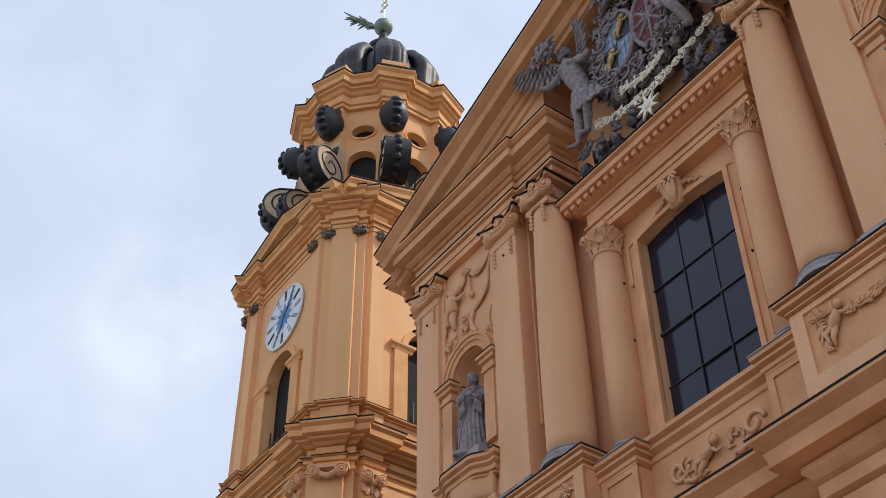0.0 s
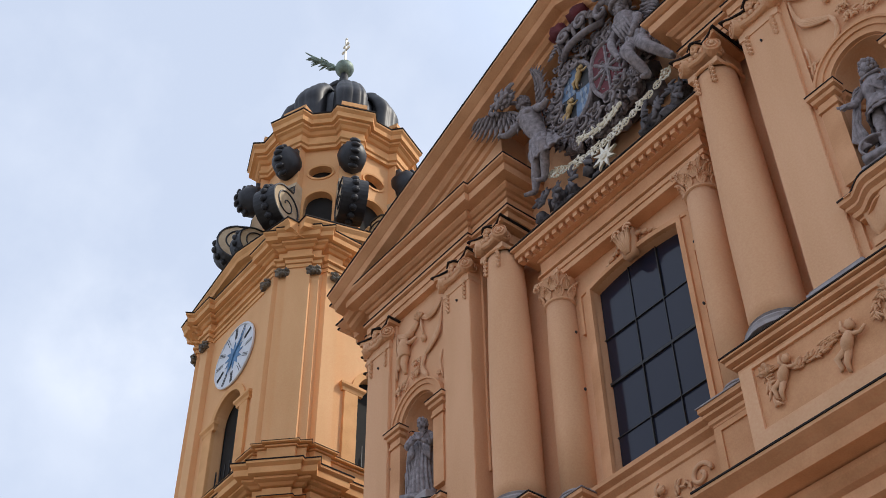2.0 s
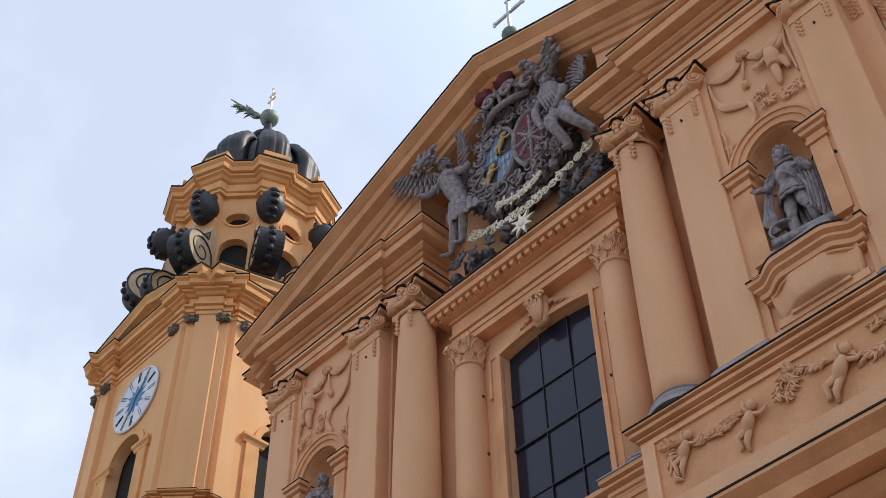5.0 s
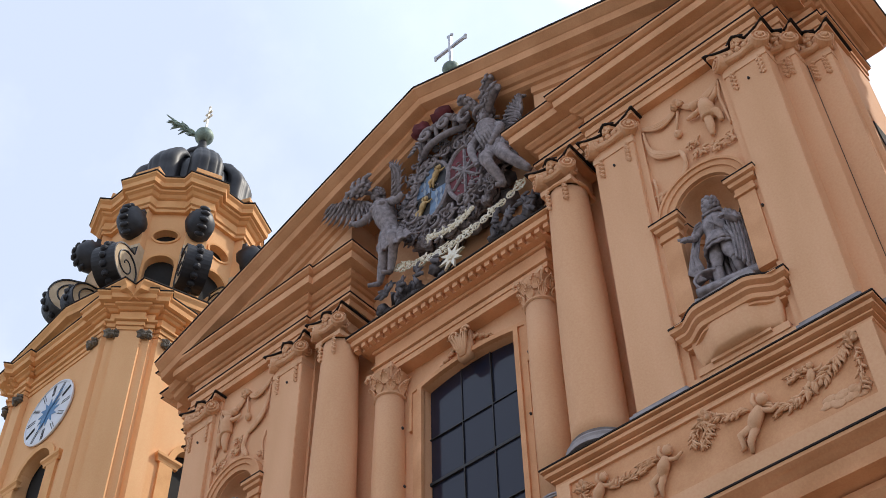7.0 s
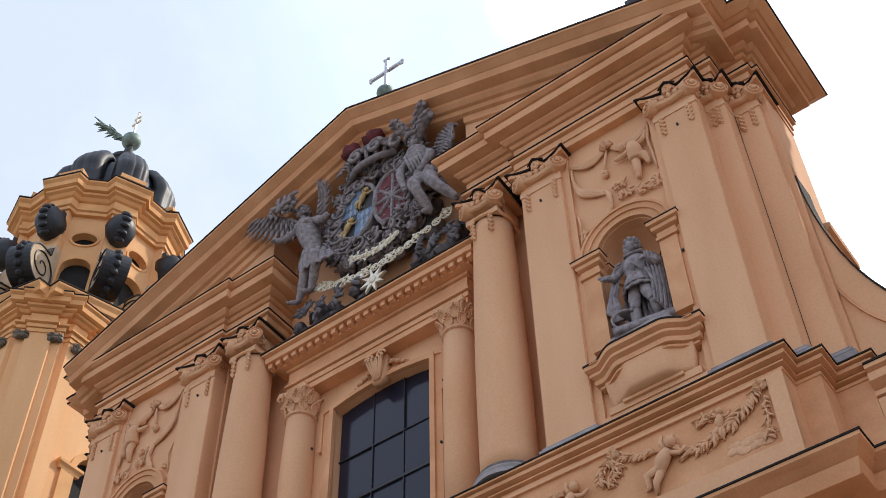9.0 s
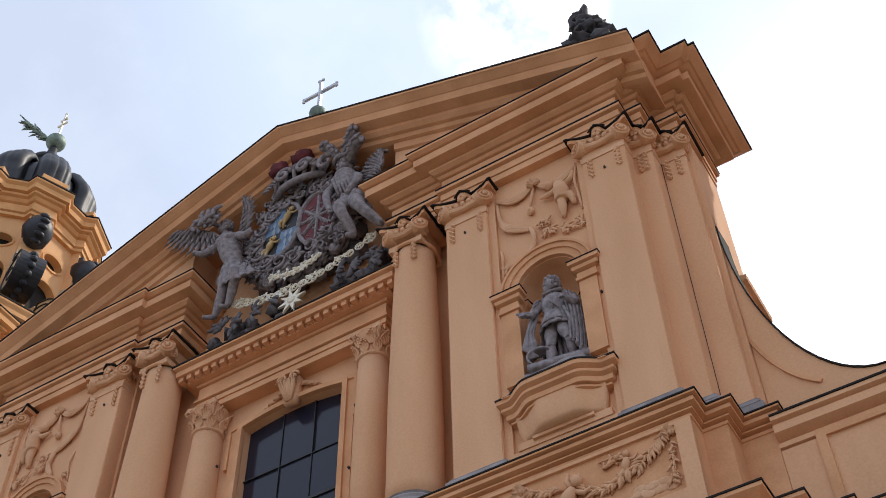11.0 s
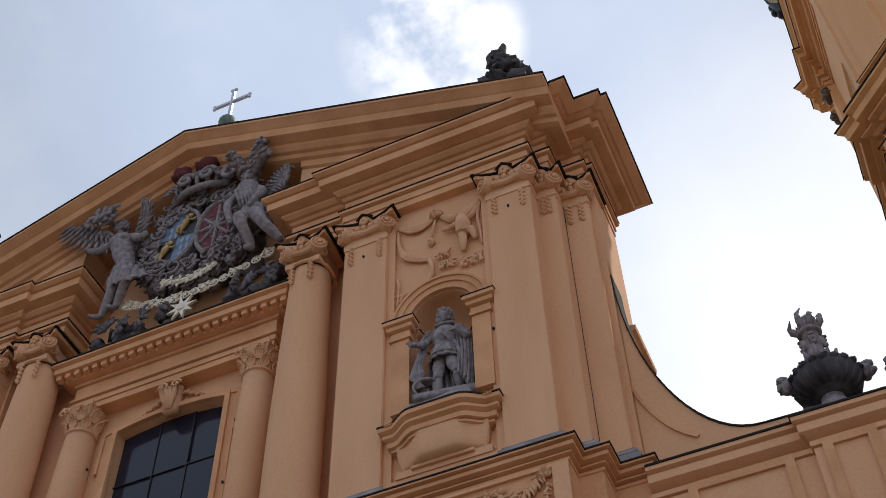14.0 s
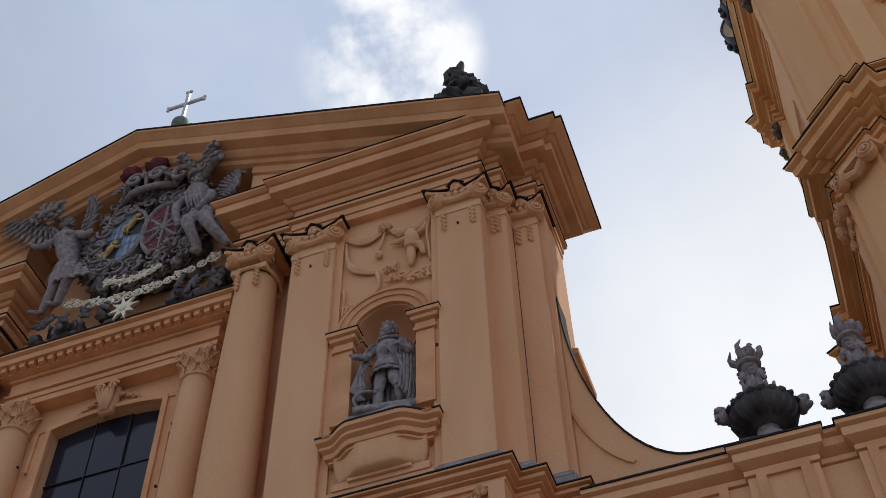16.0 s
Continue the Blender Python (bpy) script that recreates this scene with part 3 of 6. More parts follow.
def pilaster_base(bm, x0, x1, yf, yb, z0):
    sweep(bm, [(x0, yb), (x0, yf), (x1, yf), (x1, yb)], [(0.2, z0), (0.2, z0 + 0.18), (0.1, z0 + 0.2), (0.13, z0 + 0.26), (0.13, z0 + 0.33), (0.05, z0 + 0.36), (0.07, z0 + 0.42), (0.0, z0 + 0.47)])


def pilaster(s, x0, x1, yf, yb, zb=19.72, left=True, right=True):
    a, b = sorted((s * x0, s * x1))
    if s < 0:
        left, right = right, left
    bm = boxes((a, b, yf, yb, zb, 30.2))
    bmesh.ops.bevel(bm, geom=[e for e in bm.edges if abs(e.verts[0].co.z - e.verts[1].co.z) > 1], offset=0.02, segments=2, affect="EDGES")
    p = part("pilaster", bm, PLASTER, front)
    ionic(p, a, b, yf, yb, left=left, right=right)
    bm = bmesh.new()
    pilaster_base(bm, a, b, yf, yb, zb)
    part("base", bm, LEAD, p)


for s in (1, -1):
    pilaster(s, 5.79, 7.09, 0.0, 1.3)
    pilaster(s, 10.04, 11.29, 0.0, 0.9, right=True)
    pilaster(s, 11.22, 11.83, 0.55, 1.5, left=False)
    pilaster(s, 11.76, 12.53, 1.15, 2.2, left=False)
    part("side_pier", boxes((min(s * 11.8, s * 12.67), max(s * 11.8, s * 12.67), 1.45, 2.3, 19.7, 30.2)), PLASTER, front)
    # narrow strip behind the inner edge of the outer pilaster and beside the inner one
    part("strip", boxes((min(s * 7.09, s * 7.29), max(s * 7.09, s * 7.29), 0.12, 0.3, 19.7, 30.2)), PLASTER, front)
    part("strip", boxes((min(s * 9.84, s * 10.04), max(s * 9.84, s * 10.04), 0.12, 0.3, 19.7, 30.2)), PLASTER, front)
    # column
    cx, cy = s * 4.52, 0.45
    bm = bmesh.new()
    prof = [(0.70 - 0.13 * max(0.0, k / 20 - 0.3) ** 1.4 / 0.6, 8.98 * k / 20) for k in range(21)]
    lathe(bm, prof, 40, cx, cy, 20.17)
    col = part("column", bm, PLASTER, front, smooth=True)
    ionic(col, cx - 0.52, cx + 0.52, cy - 0.55, cy + 0.6)
    bm = bmesh.new()
    lathe(bm, [(0.62, 0), (0.66, 0.03), (0.66, 0.1), (0.6, 0.12)], 32, cx, cy, 29.1)
    part("collar", bm, TRIM, col)
    bm = bmesh.new()
    lathe(bm, [(0.92, 0), (0.92, 0.1), (0.86, 0.15), (0.88, 0.22), (0.84, 0.28), (0.76, 0.31), (0.75, 0.35), (0.79, 0.4), (0.7, 0.47)], 32, cx, cy, 19.75)
    part("base", bm, LEAD, col)

# continuous pedestal under columns and pilasters, with a sunk panel
PED = [(3.55, 1.25), (3.55, -0.12), (11.44, -0.12), (11.44, 0.48), (11.99, 0.48), (11.99, 1.2), (12.74, 1.2), (12.74, 1.6)]
for s in (1, -1):
    path = [(s * x, y) for x, y in PED][::s]
    bm = bmesh.new()
    sweep(bm, path, [(0, 16.0), (0, 19.204), (0.03, 19.216), (0.03, 19.294), (0.1, 19.354), (0.1, 19.396), (0.2, 19.468), (0.2, 19.564), (0.27, 19.612), (0.27, 19.66), (-0.6, 19.72)])
    ped = part("pedestal", bm, TRIM, front)
    bm = bmesh.new()
    sweep(bm, path, [(-0.55, 19.725), (0.295, 19.665), (0.295, 19.7), (-0.55, 19.75)])
    part("flashing", bm, EDGE, ped)
    x0, x1 = sorted((s * 3.55, s * 11.44))
    bm = bmesh.new()
    for span in ((x0, x0 + 0.36, -0.19, -0.1, 17.0, 19.2), (x1 - 0.36, x1, -0.19, -0.1, 17.0, 19.2), (x0 + 0.36, x1 - 0.36, -0.19, -0.1, 17.0, 17.5), (x0 + 0.36, x1 - 0.36, -0.19, -0.1, 19.12, 19.2)):
        box(bm, *span)
    part("panel_frame", bm, PLASTER, front)

# main entablature, broken in the middle and stepped at the corners
ENT = [(3.93, 1.25), (3.93, 0.16), (5.74, 0.16), (5.74, 0.0), (11.29, 0.0), (11.29, 0.4), (11.76, 0.4), (11.76, 1.2), (12.5, 1.2), (12.5, 1.4), (12.67, 1.4), (12.67, 3.45), (11.0, 3.45)]
PROFILE = [(-0.4, 30.19), (0.02, 30.19), (0.02, 30.436), (0.06, 30.457), (0.06, 30.714), (0.15, 30.778), (0.15, 30.886), (0.03, 30.918), (0.03, 31.378),
           (0.1, 31.41), (0.14, 31.538), (0.22, 31.57), (0.3, 31.699), (0.3, 31.806), (0.62, 31.838), (0.64, 32.127), (0.7, 32.169), (0.78, 32.298), (0.78, 32.384), (-0.4, 32.448)]
for s in (1, -1):
    path = [(s * x, y) for x, y in ENT][::s]
    bm = bmesh.new()
    sweep(bm, path, PROFILE)
    ent = part("entablature", bm, TRIM, front)
    bm = bmesh.new()
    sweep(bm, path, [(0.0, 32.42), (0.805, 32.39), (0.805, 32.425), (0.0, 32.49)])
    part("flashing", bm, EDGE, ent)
    bm = bmesh.new()
    sweep(bm, path, [(0.0, 30.9), (0.17, 30.895), (0.17, 30.94), (0.0, 30.95)])
    part("flashing", bm, EDGE, ent)
    bm = bmesh.new()
    crown = [(s * x, y) for x, y in ENT[4:]][::s]
    sweep(bm, crown, [(0.3, 32.3), (0.84, 32.3), (0.92, 32.36), (1.06, 32.46), (1.1, 32.5), (1.1, 32.54), (0.2, 32.58)])
    part("crown_moulding", bm, TRIM, ent)
    bm = bmesh.new()
    sweep(bm, crown, [(0.2, 32.57), (1.14, 32.545), (1.14, 32.60), (0.2, 32.64)])
    part("flashing", bm, EDGE, ent)

# gable: sloping cornice, sunk tympanum, roof
SLOPE, APEX, TIP = 0.393, 37.32, 12.38


def slope_z(x):
    return APEX - SLOPE * abs(x)


def rake(bm, profile, x0, x1):
    a = [bm.verts.new((x0, y, slope_z(x0) + d)) for y, d in profile]
    b = [bm.verts.new((x1, y, slope_z(x1) + d)) for y, d in profile]
    k = len(profile)
    for i in range(k):
        bm.faces.new((a[i], a[(i + 1) % k], b[(i + 1) % k], b[i]))
    bm.faces.new(a[::-1])
    bm.faces.new(b)


RAKE = [(-1.14, 0.0), (-1.14, -0.09), (-1.08, -0.13), (-0.9, -0.28), (-0.86, -0.3), (-0.78, -0.55), (-0.42, -0.6), (-0.4, -0.72), (-0.28, -0.84), (-0.16, -0.86), (-0.1, -1.0), (0.05, -1.04), (1.2, -1.04), (1.2, 0.0)]
for s in (1, -1):
    bm = bmesh.new()
    rake(bm, RAKE, 0, s * TIP)
    rk = part("raking_cornice", bm, TRIM, front)
    bm = bmesh.new()
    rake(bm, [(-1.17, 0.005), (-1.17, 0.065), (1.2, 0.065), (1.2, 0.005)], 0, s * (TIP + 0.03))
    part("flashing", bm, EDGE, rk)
    bm = bmesh.new()
    prism(bm, [(s * 3.98, 32.4), (s * 11.0, 32.4), (s * 3.98, slope_z(3.98) - 0.9)], 0.12, 1.25)
    part("tympanum", bm, PLASTER, front)
    # raised border of the sunk triangle
    bm = bmesh.new()
    rake(bm, [(0.02, -1.03), (0.02, -1.35), (0.14, -1.4), (0.14, -1.03)], s * 3.98, s * 9.9)
    part("tympanum_border", bm, TRIM, front)
    bm = bmesh.new()
    rake(bm, [(1.2, -0.02), (1.2, -0.3), (4.3, -0.3), (4.3, -0.02)], 0, s * 12.5)
    part("roof", bm, LEAD, front)

# body behind the front
bm = bmesh.new()
prism(bm, [(-12.66, 0), (12.66, 0), (12.66, 31.9), (0, 36.7), (-12.66, 31.9)], 2.2, 3.44)
part("body", bm, PLASTER, front)
bm = bmesh.new()
prism(bm, [(-8, 0), (8, 0), (8, 29), (0, 32), (-8, 29)], 3.44, 26)
part("nave", bm, PLASTER, front)
bm = boxes((-11.2, -5.8, 0.52, 2.3, 0, 22.0), (5.8, 11.2, 0.52, 2.3, 0, 22.0), (-12.6, -11.2, 1.5, 2.3, 0, 22.0), (11.2, 12.6, 1.5, 2.3, 0, 22.0), (-5.8, 5.8, 1.76, 2.3, 0, 19.7), (-3.6, -2.1, 0.95, 1.74, 16.3, 19.3), (2.1, 3.6, 0.95, 1.74, 16.3, 19.3))
for s in (1, -1):
    box(bm, min(s * 9.7, s * 11.2), max(s * 9.7, s * 11.2), 0.5, 2.3, 22.0, 32.2)
    box(bm, min(s * 5.7, s * 7.3), max(s * 5.7, s * 7.3), 0.5, 2.3, 22.0, 32.2)
    box(bm, min(s * 7.3, s * 9.7), max(s * 7.3, s * 9.7), 0.5, 2.3, 26.6, 32.2)
    box(bm, min(s * 7.3, s * 9.7), max(s * 7.3, s * 9.7), 1.4, 2.3, 22.0, 26.6)
part("core", bm, PLASTER, front)

# lower storey and its great cornice
LOW = [(-26, 1.35), (-13.0, 1.35), (-13.0, 1.05), (-12.3, 1.05), (-12.3, 0.4), (-11.75, 0.4), (-11.75, -0.25), (-3.5, -0.25), (-3.5, 0.1), (3.5, 0.1), (3.5, -0.25), (11.75, -0.25), (11.75, 0.4), (12.3, 0.4), (12.3, 1.05), (13.0, 1.05), (13.0, 1.35), (26, 1.35)]
bm = bmesh.new()
sweep(bm, LOW, [(-0.6, 0.0), (0.0, 0.0), (0.0, 14.6), (0.12, 14.7), (0.12, 15.0), (0.2, 15.1), (0.3, 15.3), (0.3, 15.45), (0.75, 15.5), (0.78, 15.85), (0.9, 16.0), (0.98, 16.12), (0.98, 16.2), (-0.6, 16.45)])
low = part("lower_storey", bm, TRIM, front)
bm = bmesh.new()
sweep(bm, LOW, [(-0.5, 16.42), (1.005, 16.205), (1.005, 16.245), (-0.5, 16.48)])
part("flashing", bm, EDGE, low)

# unseen nave and aisle blocks close the back, added dark to cut bounce light
UNSEENDARK = material("dark_bounce_block", (0.10, 0.09, 0.085), (0.05, 0.045, 0.042), 1.2, 0.8)
bm = bmesh.new()
prism(bm, [(-8.0, 0), (8.0, 0), (8.0, 29.5), (0, 34.5), (-8.0, 29.5)], 1.7, 19.0)
part("unseen_nave_block", bm, UNSEENDARK, front)
part("unseen_aisle_block", boxes((-19.0, -8.1, 2.6, 24.0, 0, 18.8), (8.1, 20.4, 2.6, 24.0, 0, 18.8)), UNSEENDARK, front)

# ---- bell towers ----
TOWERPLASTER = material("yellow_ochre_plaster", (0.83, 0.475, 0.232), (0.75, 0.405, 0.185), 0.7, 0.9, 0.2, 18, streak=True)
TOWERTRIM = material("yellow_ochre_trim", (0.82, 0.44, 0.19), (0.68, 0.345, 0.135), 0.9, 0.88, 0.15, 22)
LEAFCAP = material("dark_leaf_metal", (0.20, 0.165, 0.12), (0.07, 0.055, 0.04), 3, 0.6)


def tower_plan(h, p):
    e = h - 4.7
    corner = [(2.5, -h), (2.5, -h - p), (3.22 + e, -h - p), (3.34 + e, -h - 0.05), (3.5 + e, -h - 0.05), (3.64 + e, -4.96 - e), (3.9 + e, -4.7 - e), (4.03 + e, -4.79 - e), (4.79 + e, -4.03 - e), (4.7 + e, -3.9 - e), (4.96 + e, -3.64 - e), (h + 0.05, -3.5 - e), (h + 0.05, -3.34 - e), (h + p, -3.22 - e), (h + p, -2.5), (h, -2.5)]
    out = []
    for k in range(4):
        c, s = (1, 0, -1, 0)[k], (0, 1, 0, -1)[k]
        out += [(c * x - s * y, s * x + c * y) for x, y in corner]
    return out


def turned(bm, degrees, first=0):
    m = Matrix.Rotation(radians(degrees), 4, "Z")
    bm.verts.ensure_lookup_table()
    for v in bm.verts[first:]:
        v.co = m @ v.co


def ring_polygon(r, n=8, start=22.5):
    return [(r * math.cos(radians(start + 360 / n * i)), r * math.sin(radians(start + 360 / n * i))) for i in range(n)]


def scroll_shape(cr, cz, r, tail):
    """Outline of a console scroll in radius and height: a round head with a tail up to the drum."""
    pts = []
    for i in range(22):
        a = radians(-150 + 240 * i / 21)
        pts.append((cr + r * math.cos(a), cz + r * math.sin(a)))
    return pts + [(cr - 0.4 * r, cz + r * 1.05), (tail[0] + 0.25, tail[1] - 0.5), (tail[0] + 0.1, tail[1]), (tail[0] - 0.5, tail[1]), (tail[0] - 0.5, cz - r * 0.6)]


def extrude_radial(bm, pts, w, azimuth):
    """A polygon in radius and height, of width w, standing along an azimuth."""
    first = len(bm.verts)
    a = [bm.verts.new((x, -w / 2, z)) for x, z in pts]
    b = [bm.verts.new((x, w / 2, z)) for x, z in pts]
    bm.faces.new(a)
    bm.faces.new(b[::-1])
    for i in range(len(pts)):
        j = (i + 1) % len(pts)
        bm.faces.new((a[i], a[j], b[j], b[i]))
    turned(bm, azimuth, first)


def scroll(tower, azimuth, cr, cz, r, w, tail, skin=CREAM):
    pts = scroll_shape(cr, cz, r, tail)
    bm = bmesh.new()
    extrude_radial(bm, pts, w, azimuth)
    body = part("scroll", bm, skin, tower)
    # black cover round the rim, with studs
    bm = bmesh.new()
    rim = pts[:24]
    outer = [(cr + (x - cr) * 1.07, cz + (z - cz) * 1.07) for x, z in rim]
    first = len(bm.verts)
    for (a, b), (c, d) in zip(zip(rim, rim[1:]), zip(outer, outer[1:])):
        q = [bm.verts.new((x, y, z)) for y in (-w / 2 - 0.06, w / 2 + 0.06) for x, z in (a, b, d, c)]
        for f in ((0, 1, 2, 3), (7, 6, 5, 4), (0, 4, 5, 1), (1, 5, 6, 2), (2, 6, 7, 3), (3, 7, 4, 0)):
            bm.faces.new([q[i] for i in f])
    for i in range(0, 22, 2):
        x, z = outer[i]
        blob(bm, (x, 0, z), (0.14 * r + 0.04, w * 0.17, 0.14 * r + 0.04), 9, 6)
    turned(bm, azimuth, first)
    part("scroll_cover", bm, BLACK, body)
    bm = bmesh.new()
    first = 0
    for y in (-w / 2 - 0.02, w / 2 + 0.02):
        line = []
        for a, rr in spiral(r * 0.98, r * 0.12, 1.75, 40, radians(100)):
            line.append((cr + rr * math.cos(-a), y, cz + rr * math.sin(-a)))
        tube(bm, line, [0.05 * r - 0.0006 * i * r for i in range(len(line))], 7)
    turned(bm, azimuth, first)
    part("scroll_line", bm, BLACK, body)


def leaf_capitals(tw, H, P, k):
    # leaf capitals on the corner pilasters
    for x, yy, tn in ((-2.75, -H - P, 0), (2.75, -H - P, 0), (-0.72, -6.12, 45), (0.72, -6.12, 45)):
        bm = bmesh.new()
        for j in range(6):
            blob(bm, (x + 0.17 * (j % 3 - 1), yy - 0.1 - 0.05 * (j % 2), 40.08 + 0.18 * (j // 3)), (0.17, 0.15, 0.13), 8, 5, 0.6, j)
        volute(bm, (x, yy - 0.18, 40.2), 0.14, 30 if x > 0 else -30, 0.15)
        turned(bm, 90 * k + tn)
        part("leaf_capital", bm, LEAFCAP, tw)


def build_pediment(tw, H, k):
    # pediment over each face
    bm = bmesh.new()
    for s in (1, -1):
        def gz(x):
            return 44.1 - 0.30 * abs(x)
        prof = [(-H - 0.75, 0.0), (-H - 0.75, -0.1), (-H - 0.62, -0.3), (-H - 0.58, -0.5), (-H - 0.3, -0.55), (-H - 0.1, -0.75), (-H + 0.6, -0.75), (-H + 0.6, 0.0)]
        a = [bm.verts.new((0, y, gz(0) + d)) for y, d in prof]
        b = [bm.verts.new((s * 4.85, y, gz(4.85) + d)) for y, d in prof]
        for i in range(len(prof)):
            j = (i + 1) % len(prof)
            bm.faces.new((a[i], a[j], b[j], b[i]))
        bm.faces.new(b)
    prism(bm, [(-4.4, 42.5), (4.4, 42.5), (0, 43.6)], -H - 0.05, -H + 0.6)
    turned(bm, 90 * k)
    ped = part("pediment", bm, TOWERTRIM, tw)
    bm = bmesh.new()
    for s in (1, -1):
        prism(bm, [(0, 44.11), (s * 4.9, 44.11 - 0.3 * 4.9), (s * 4.9, 44.17 - 0.3 * 4.9), (0, 44.17)], -H - 0.79, -H + 0.6)
    turned(bm, 90 * k)
    part("flashing", bm, EDGE, ped)


def build_tower():
    tw = thing("bell_tower", "ochre baroque bell tower with clock, black scrolls and dome", "bell tower", group="twin towers")
    H, P = 4.7, 0.28
    plan = tower_plan(H, P)
    bm = bmesh.new()
    low = tower_plan(H + 0.1, P)
    sweep(bm, low, [(0, 0), (0, 28.33)], True)
    shaft = part("lower_shaft", bm, TOWERPLASTER, tw)
    bm = bmesh.new()
    sweep(bm, low, [(-0.4, 27.48), (0.06, 27.53), (0.06, 27.63), (0.02, 27.68), (0.02, 27.88), (0.12, 27.93), (0.12, 28.08), (0.2, 28.13), (0.04, 28.18), (0.04, 28.58), (0.14, 28.63), (0.2, 28.75), (0.36, 28.83), (0.36, 28.93), (0.58, 28.97), (0.6, 29.23), (0.7, 29.37), (0.7, 29.47), (-0.8, 29.73)], True)
    cor = part("lower_cornice", bm, TOWERTRIM, tw)
    bm = bmesh.new()
    sweep(bm, low, [(-0.5, 29.7), (0.73, 29.475), (0.73, 29.52), (-0.5, 29.75)], True)
    part("flashing", bm, EDGE, cor)
    bm = bmesh.new()
    sweep(bm, low, [(0.0, 28.17), (0.22, 28.13), (0.22, 28.17), (0.0, 28.2)], True)
    part("flashing", bm, EDGE, cor)
    for k in range(4):
        for x in (-2.95, 2.95):
            bm = bmesh.new()
            for q in (-0.35, 0.35):
                volute(bm, (x + q, -H - P - 0.38, 27.33), 0.26, 50 * q)
            box(bm, x - 0.52, x + 0.52, -H - P - 0.36, -H - P, 27.47, 27.65)
            tube(bm, [(x - 0.3, -H - P - 0.3, 27.33), (x, -H - P - 0.24, 27.13), (x + 0.3, -H - P - 0.3, 27.33)], 0.13, 8)
            for c in range(5):
                blob(bm, (x + 0.2 * (c - 2), -H - P - 0.14, 26.88 - 0.1 * (c % 2)), (0.12, 0.1, 0.2), 7, 5, 0.4, c)
            turned(bm, 90 * k)
            part("capital", bm, STUCCO, shaft)
        bm = bmesh.new()
        for q in (-0.4, 0.4):
            volute(bm, (q * 1.4, -6.75, 27.33), 0.26, 50 * q)
        box(bm, -0.8, 0.8, -6.72, -6.2, 27.47, 27.65)
        tube(bm, [(-0.5, -6.65, 27.33), (0, -6.6, 27.13), (0.5, -6.65, 27.33)], 0.13, 8)
        turned(bm, 90 * k + 45)
        part("capital", bm, STUCCO, shaft)
    # plinth of the clock stage
    bm = bmesh.new()
    sweep(bm, plan, [(0.15, 29.43), (0.15, 29.88), (0.05, 29.923), (0.05, 30.568), (0.12, 30.602), (0.12, 30.675), (0.26, 30.718), (0.26, 30.783), (0.0, 30.826)], True)
    belt = part("belt", bm, TOWERTRIM, tw)
    bm = bmesh.new()
    sweep(bm, plan, [(0.0, 30.817), (0.28, 30.785), (0.28, 30.8), (0.0, 30.843)], True)
    part("flashing", bm, EDGE, belt)
    # clock stage: piers, with arched walls between them
    bm = bmesh.new()
    inner = []
    for x, y in plan:
        if abs(abs(x) - 2.5) < 1e-6 and abs(abs(y) - H) < 1e-6:
            inner.append((x, y * (H - 0.7) / H))
        elif abs(abs(y) - 2.5) < 1e-6 and abs(abs(x) - H) < 1e-6:
            inner.append((x * (H - 0.7) / H, y))
        else:
            inner.append((x, y))
    sweep(bm, inner, [(0, 30.4), (0, 40.4)], True)
    part("pier_core", bm, TOWERPLASTER, tw)
    for k in range(4):
        bm = bmesh.new()
        arch_wall(bm, -2.6, 2.6, 30.4, 40.5, 0, 1.15, 30.9, 34.75, 1.1, -H, -H + 0.5)
        turned(bm, 90 * k)
        wall = part("clock_wall", bm, TOWERPLASTER, tw)
        bm = bmesh.new()
        arch_band(bm, 0, 34.75, 1.15, 1.1, 0.3, -H - 0.1, -H + 0.05, 30.9)
        for s in (-1, 1):
            p = [(s * 1.45 - 0.5, -H), (s * 1.45 - 0.5, -H - 0.12), (s * 1.45 + 0.5, -H - 0.12), (s * 1.45 + 0.5, -H)]
            sweep(bm, p, [(-0.1, 34.4), (0.02, 34.4), (0.05, 34.55), (0.14, 34.65), (0.14, 34.78), (-0.1, 34.8)])
            box(bm, s * 1.5 - 0.34, s * 1.5 + 0.34, -H - 0.13, -H, 30.7, 34.45)
        turned(bm, 90 * k)
        part("arch_surround", bm, TOWERTRIM, wall)
        # black sheet closes the arch: the interior shade is painted
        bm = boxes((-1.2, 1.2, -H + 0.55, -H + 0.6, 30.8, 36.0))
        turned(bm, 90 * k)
        part("opening_shade_sheet", bm, SHADEBLACK, wall)
        for i in range(6):
            bm = boxes((-0.98 + 0.38 * i, -0.94 + 0.38 * i, -H + 0.25, -H + 0.3, 30.9, 32.3))
            turned(bm, 90 * k)
            part("railing_bar", bm, IRON, wall)
        # clock, on the front only
        if k:
            build_pediment(tw, H, k)
            leaf_capitals(tw, H, P, k)
            continue
        bm = bmesh.new()
        lathe(bm, [(1.62, 0), (1.68, 0.05), (1.68, 0.12), (1.59, 0.14), (1.58, 0.1), (0.02, 0.1)], 40)
        m = Matrix.Translation((0, -H - 0.01, 38.0)) @ Matrix.Rotation(radians(90), 4, "X")
        bm.transform(m)
        turned(bm, 90 * k)
        clock = part("clock", bm, WHITE, tw, "white enamelled clock dial with blue centre")
        bm = bmesh.new()
        star = []
        for i in range(24):
            a = 2 * math.pi * i / 24
            r = (0.78, 0.42)[i % 2]
            star.append((r * math.sin(a), 38.0 + r * math.cos(a)))
        prism(bm, star, -H - 0.135, -H - 0.105)
        turned(bm, 90 * k)
        part("dial_centre", bm, CLOCKBLUE, clock)
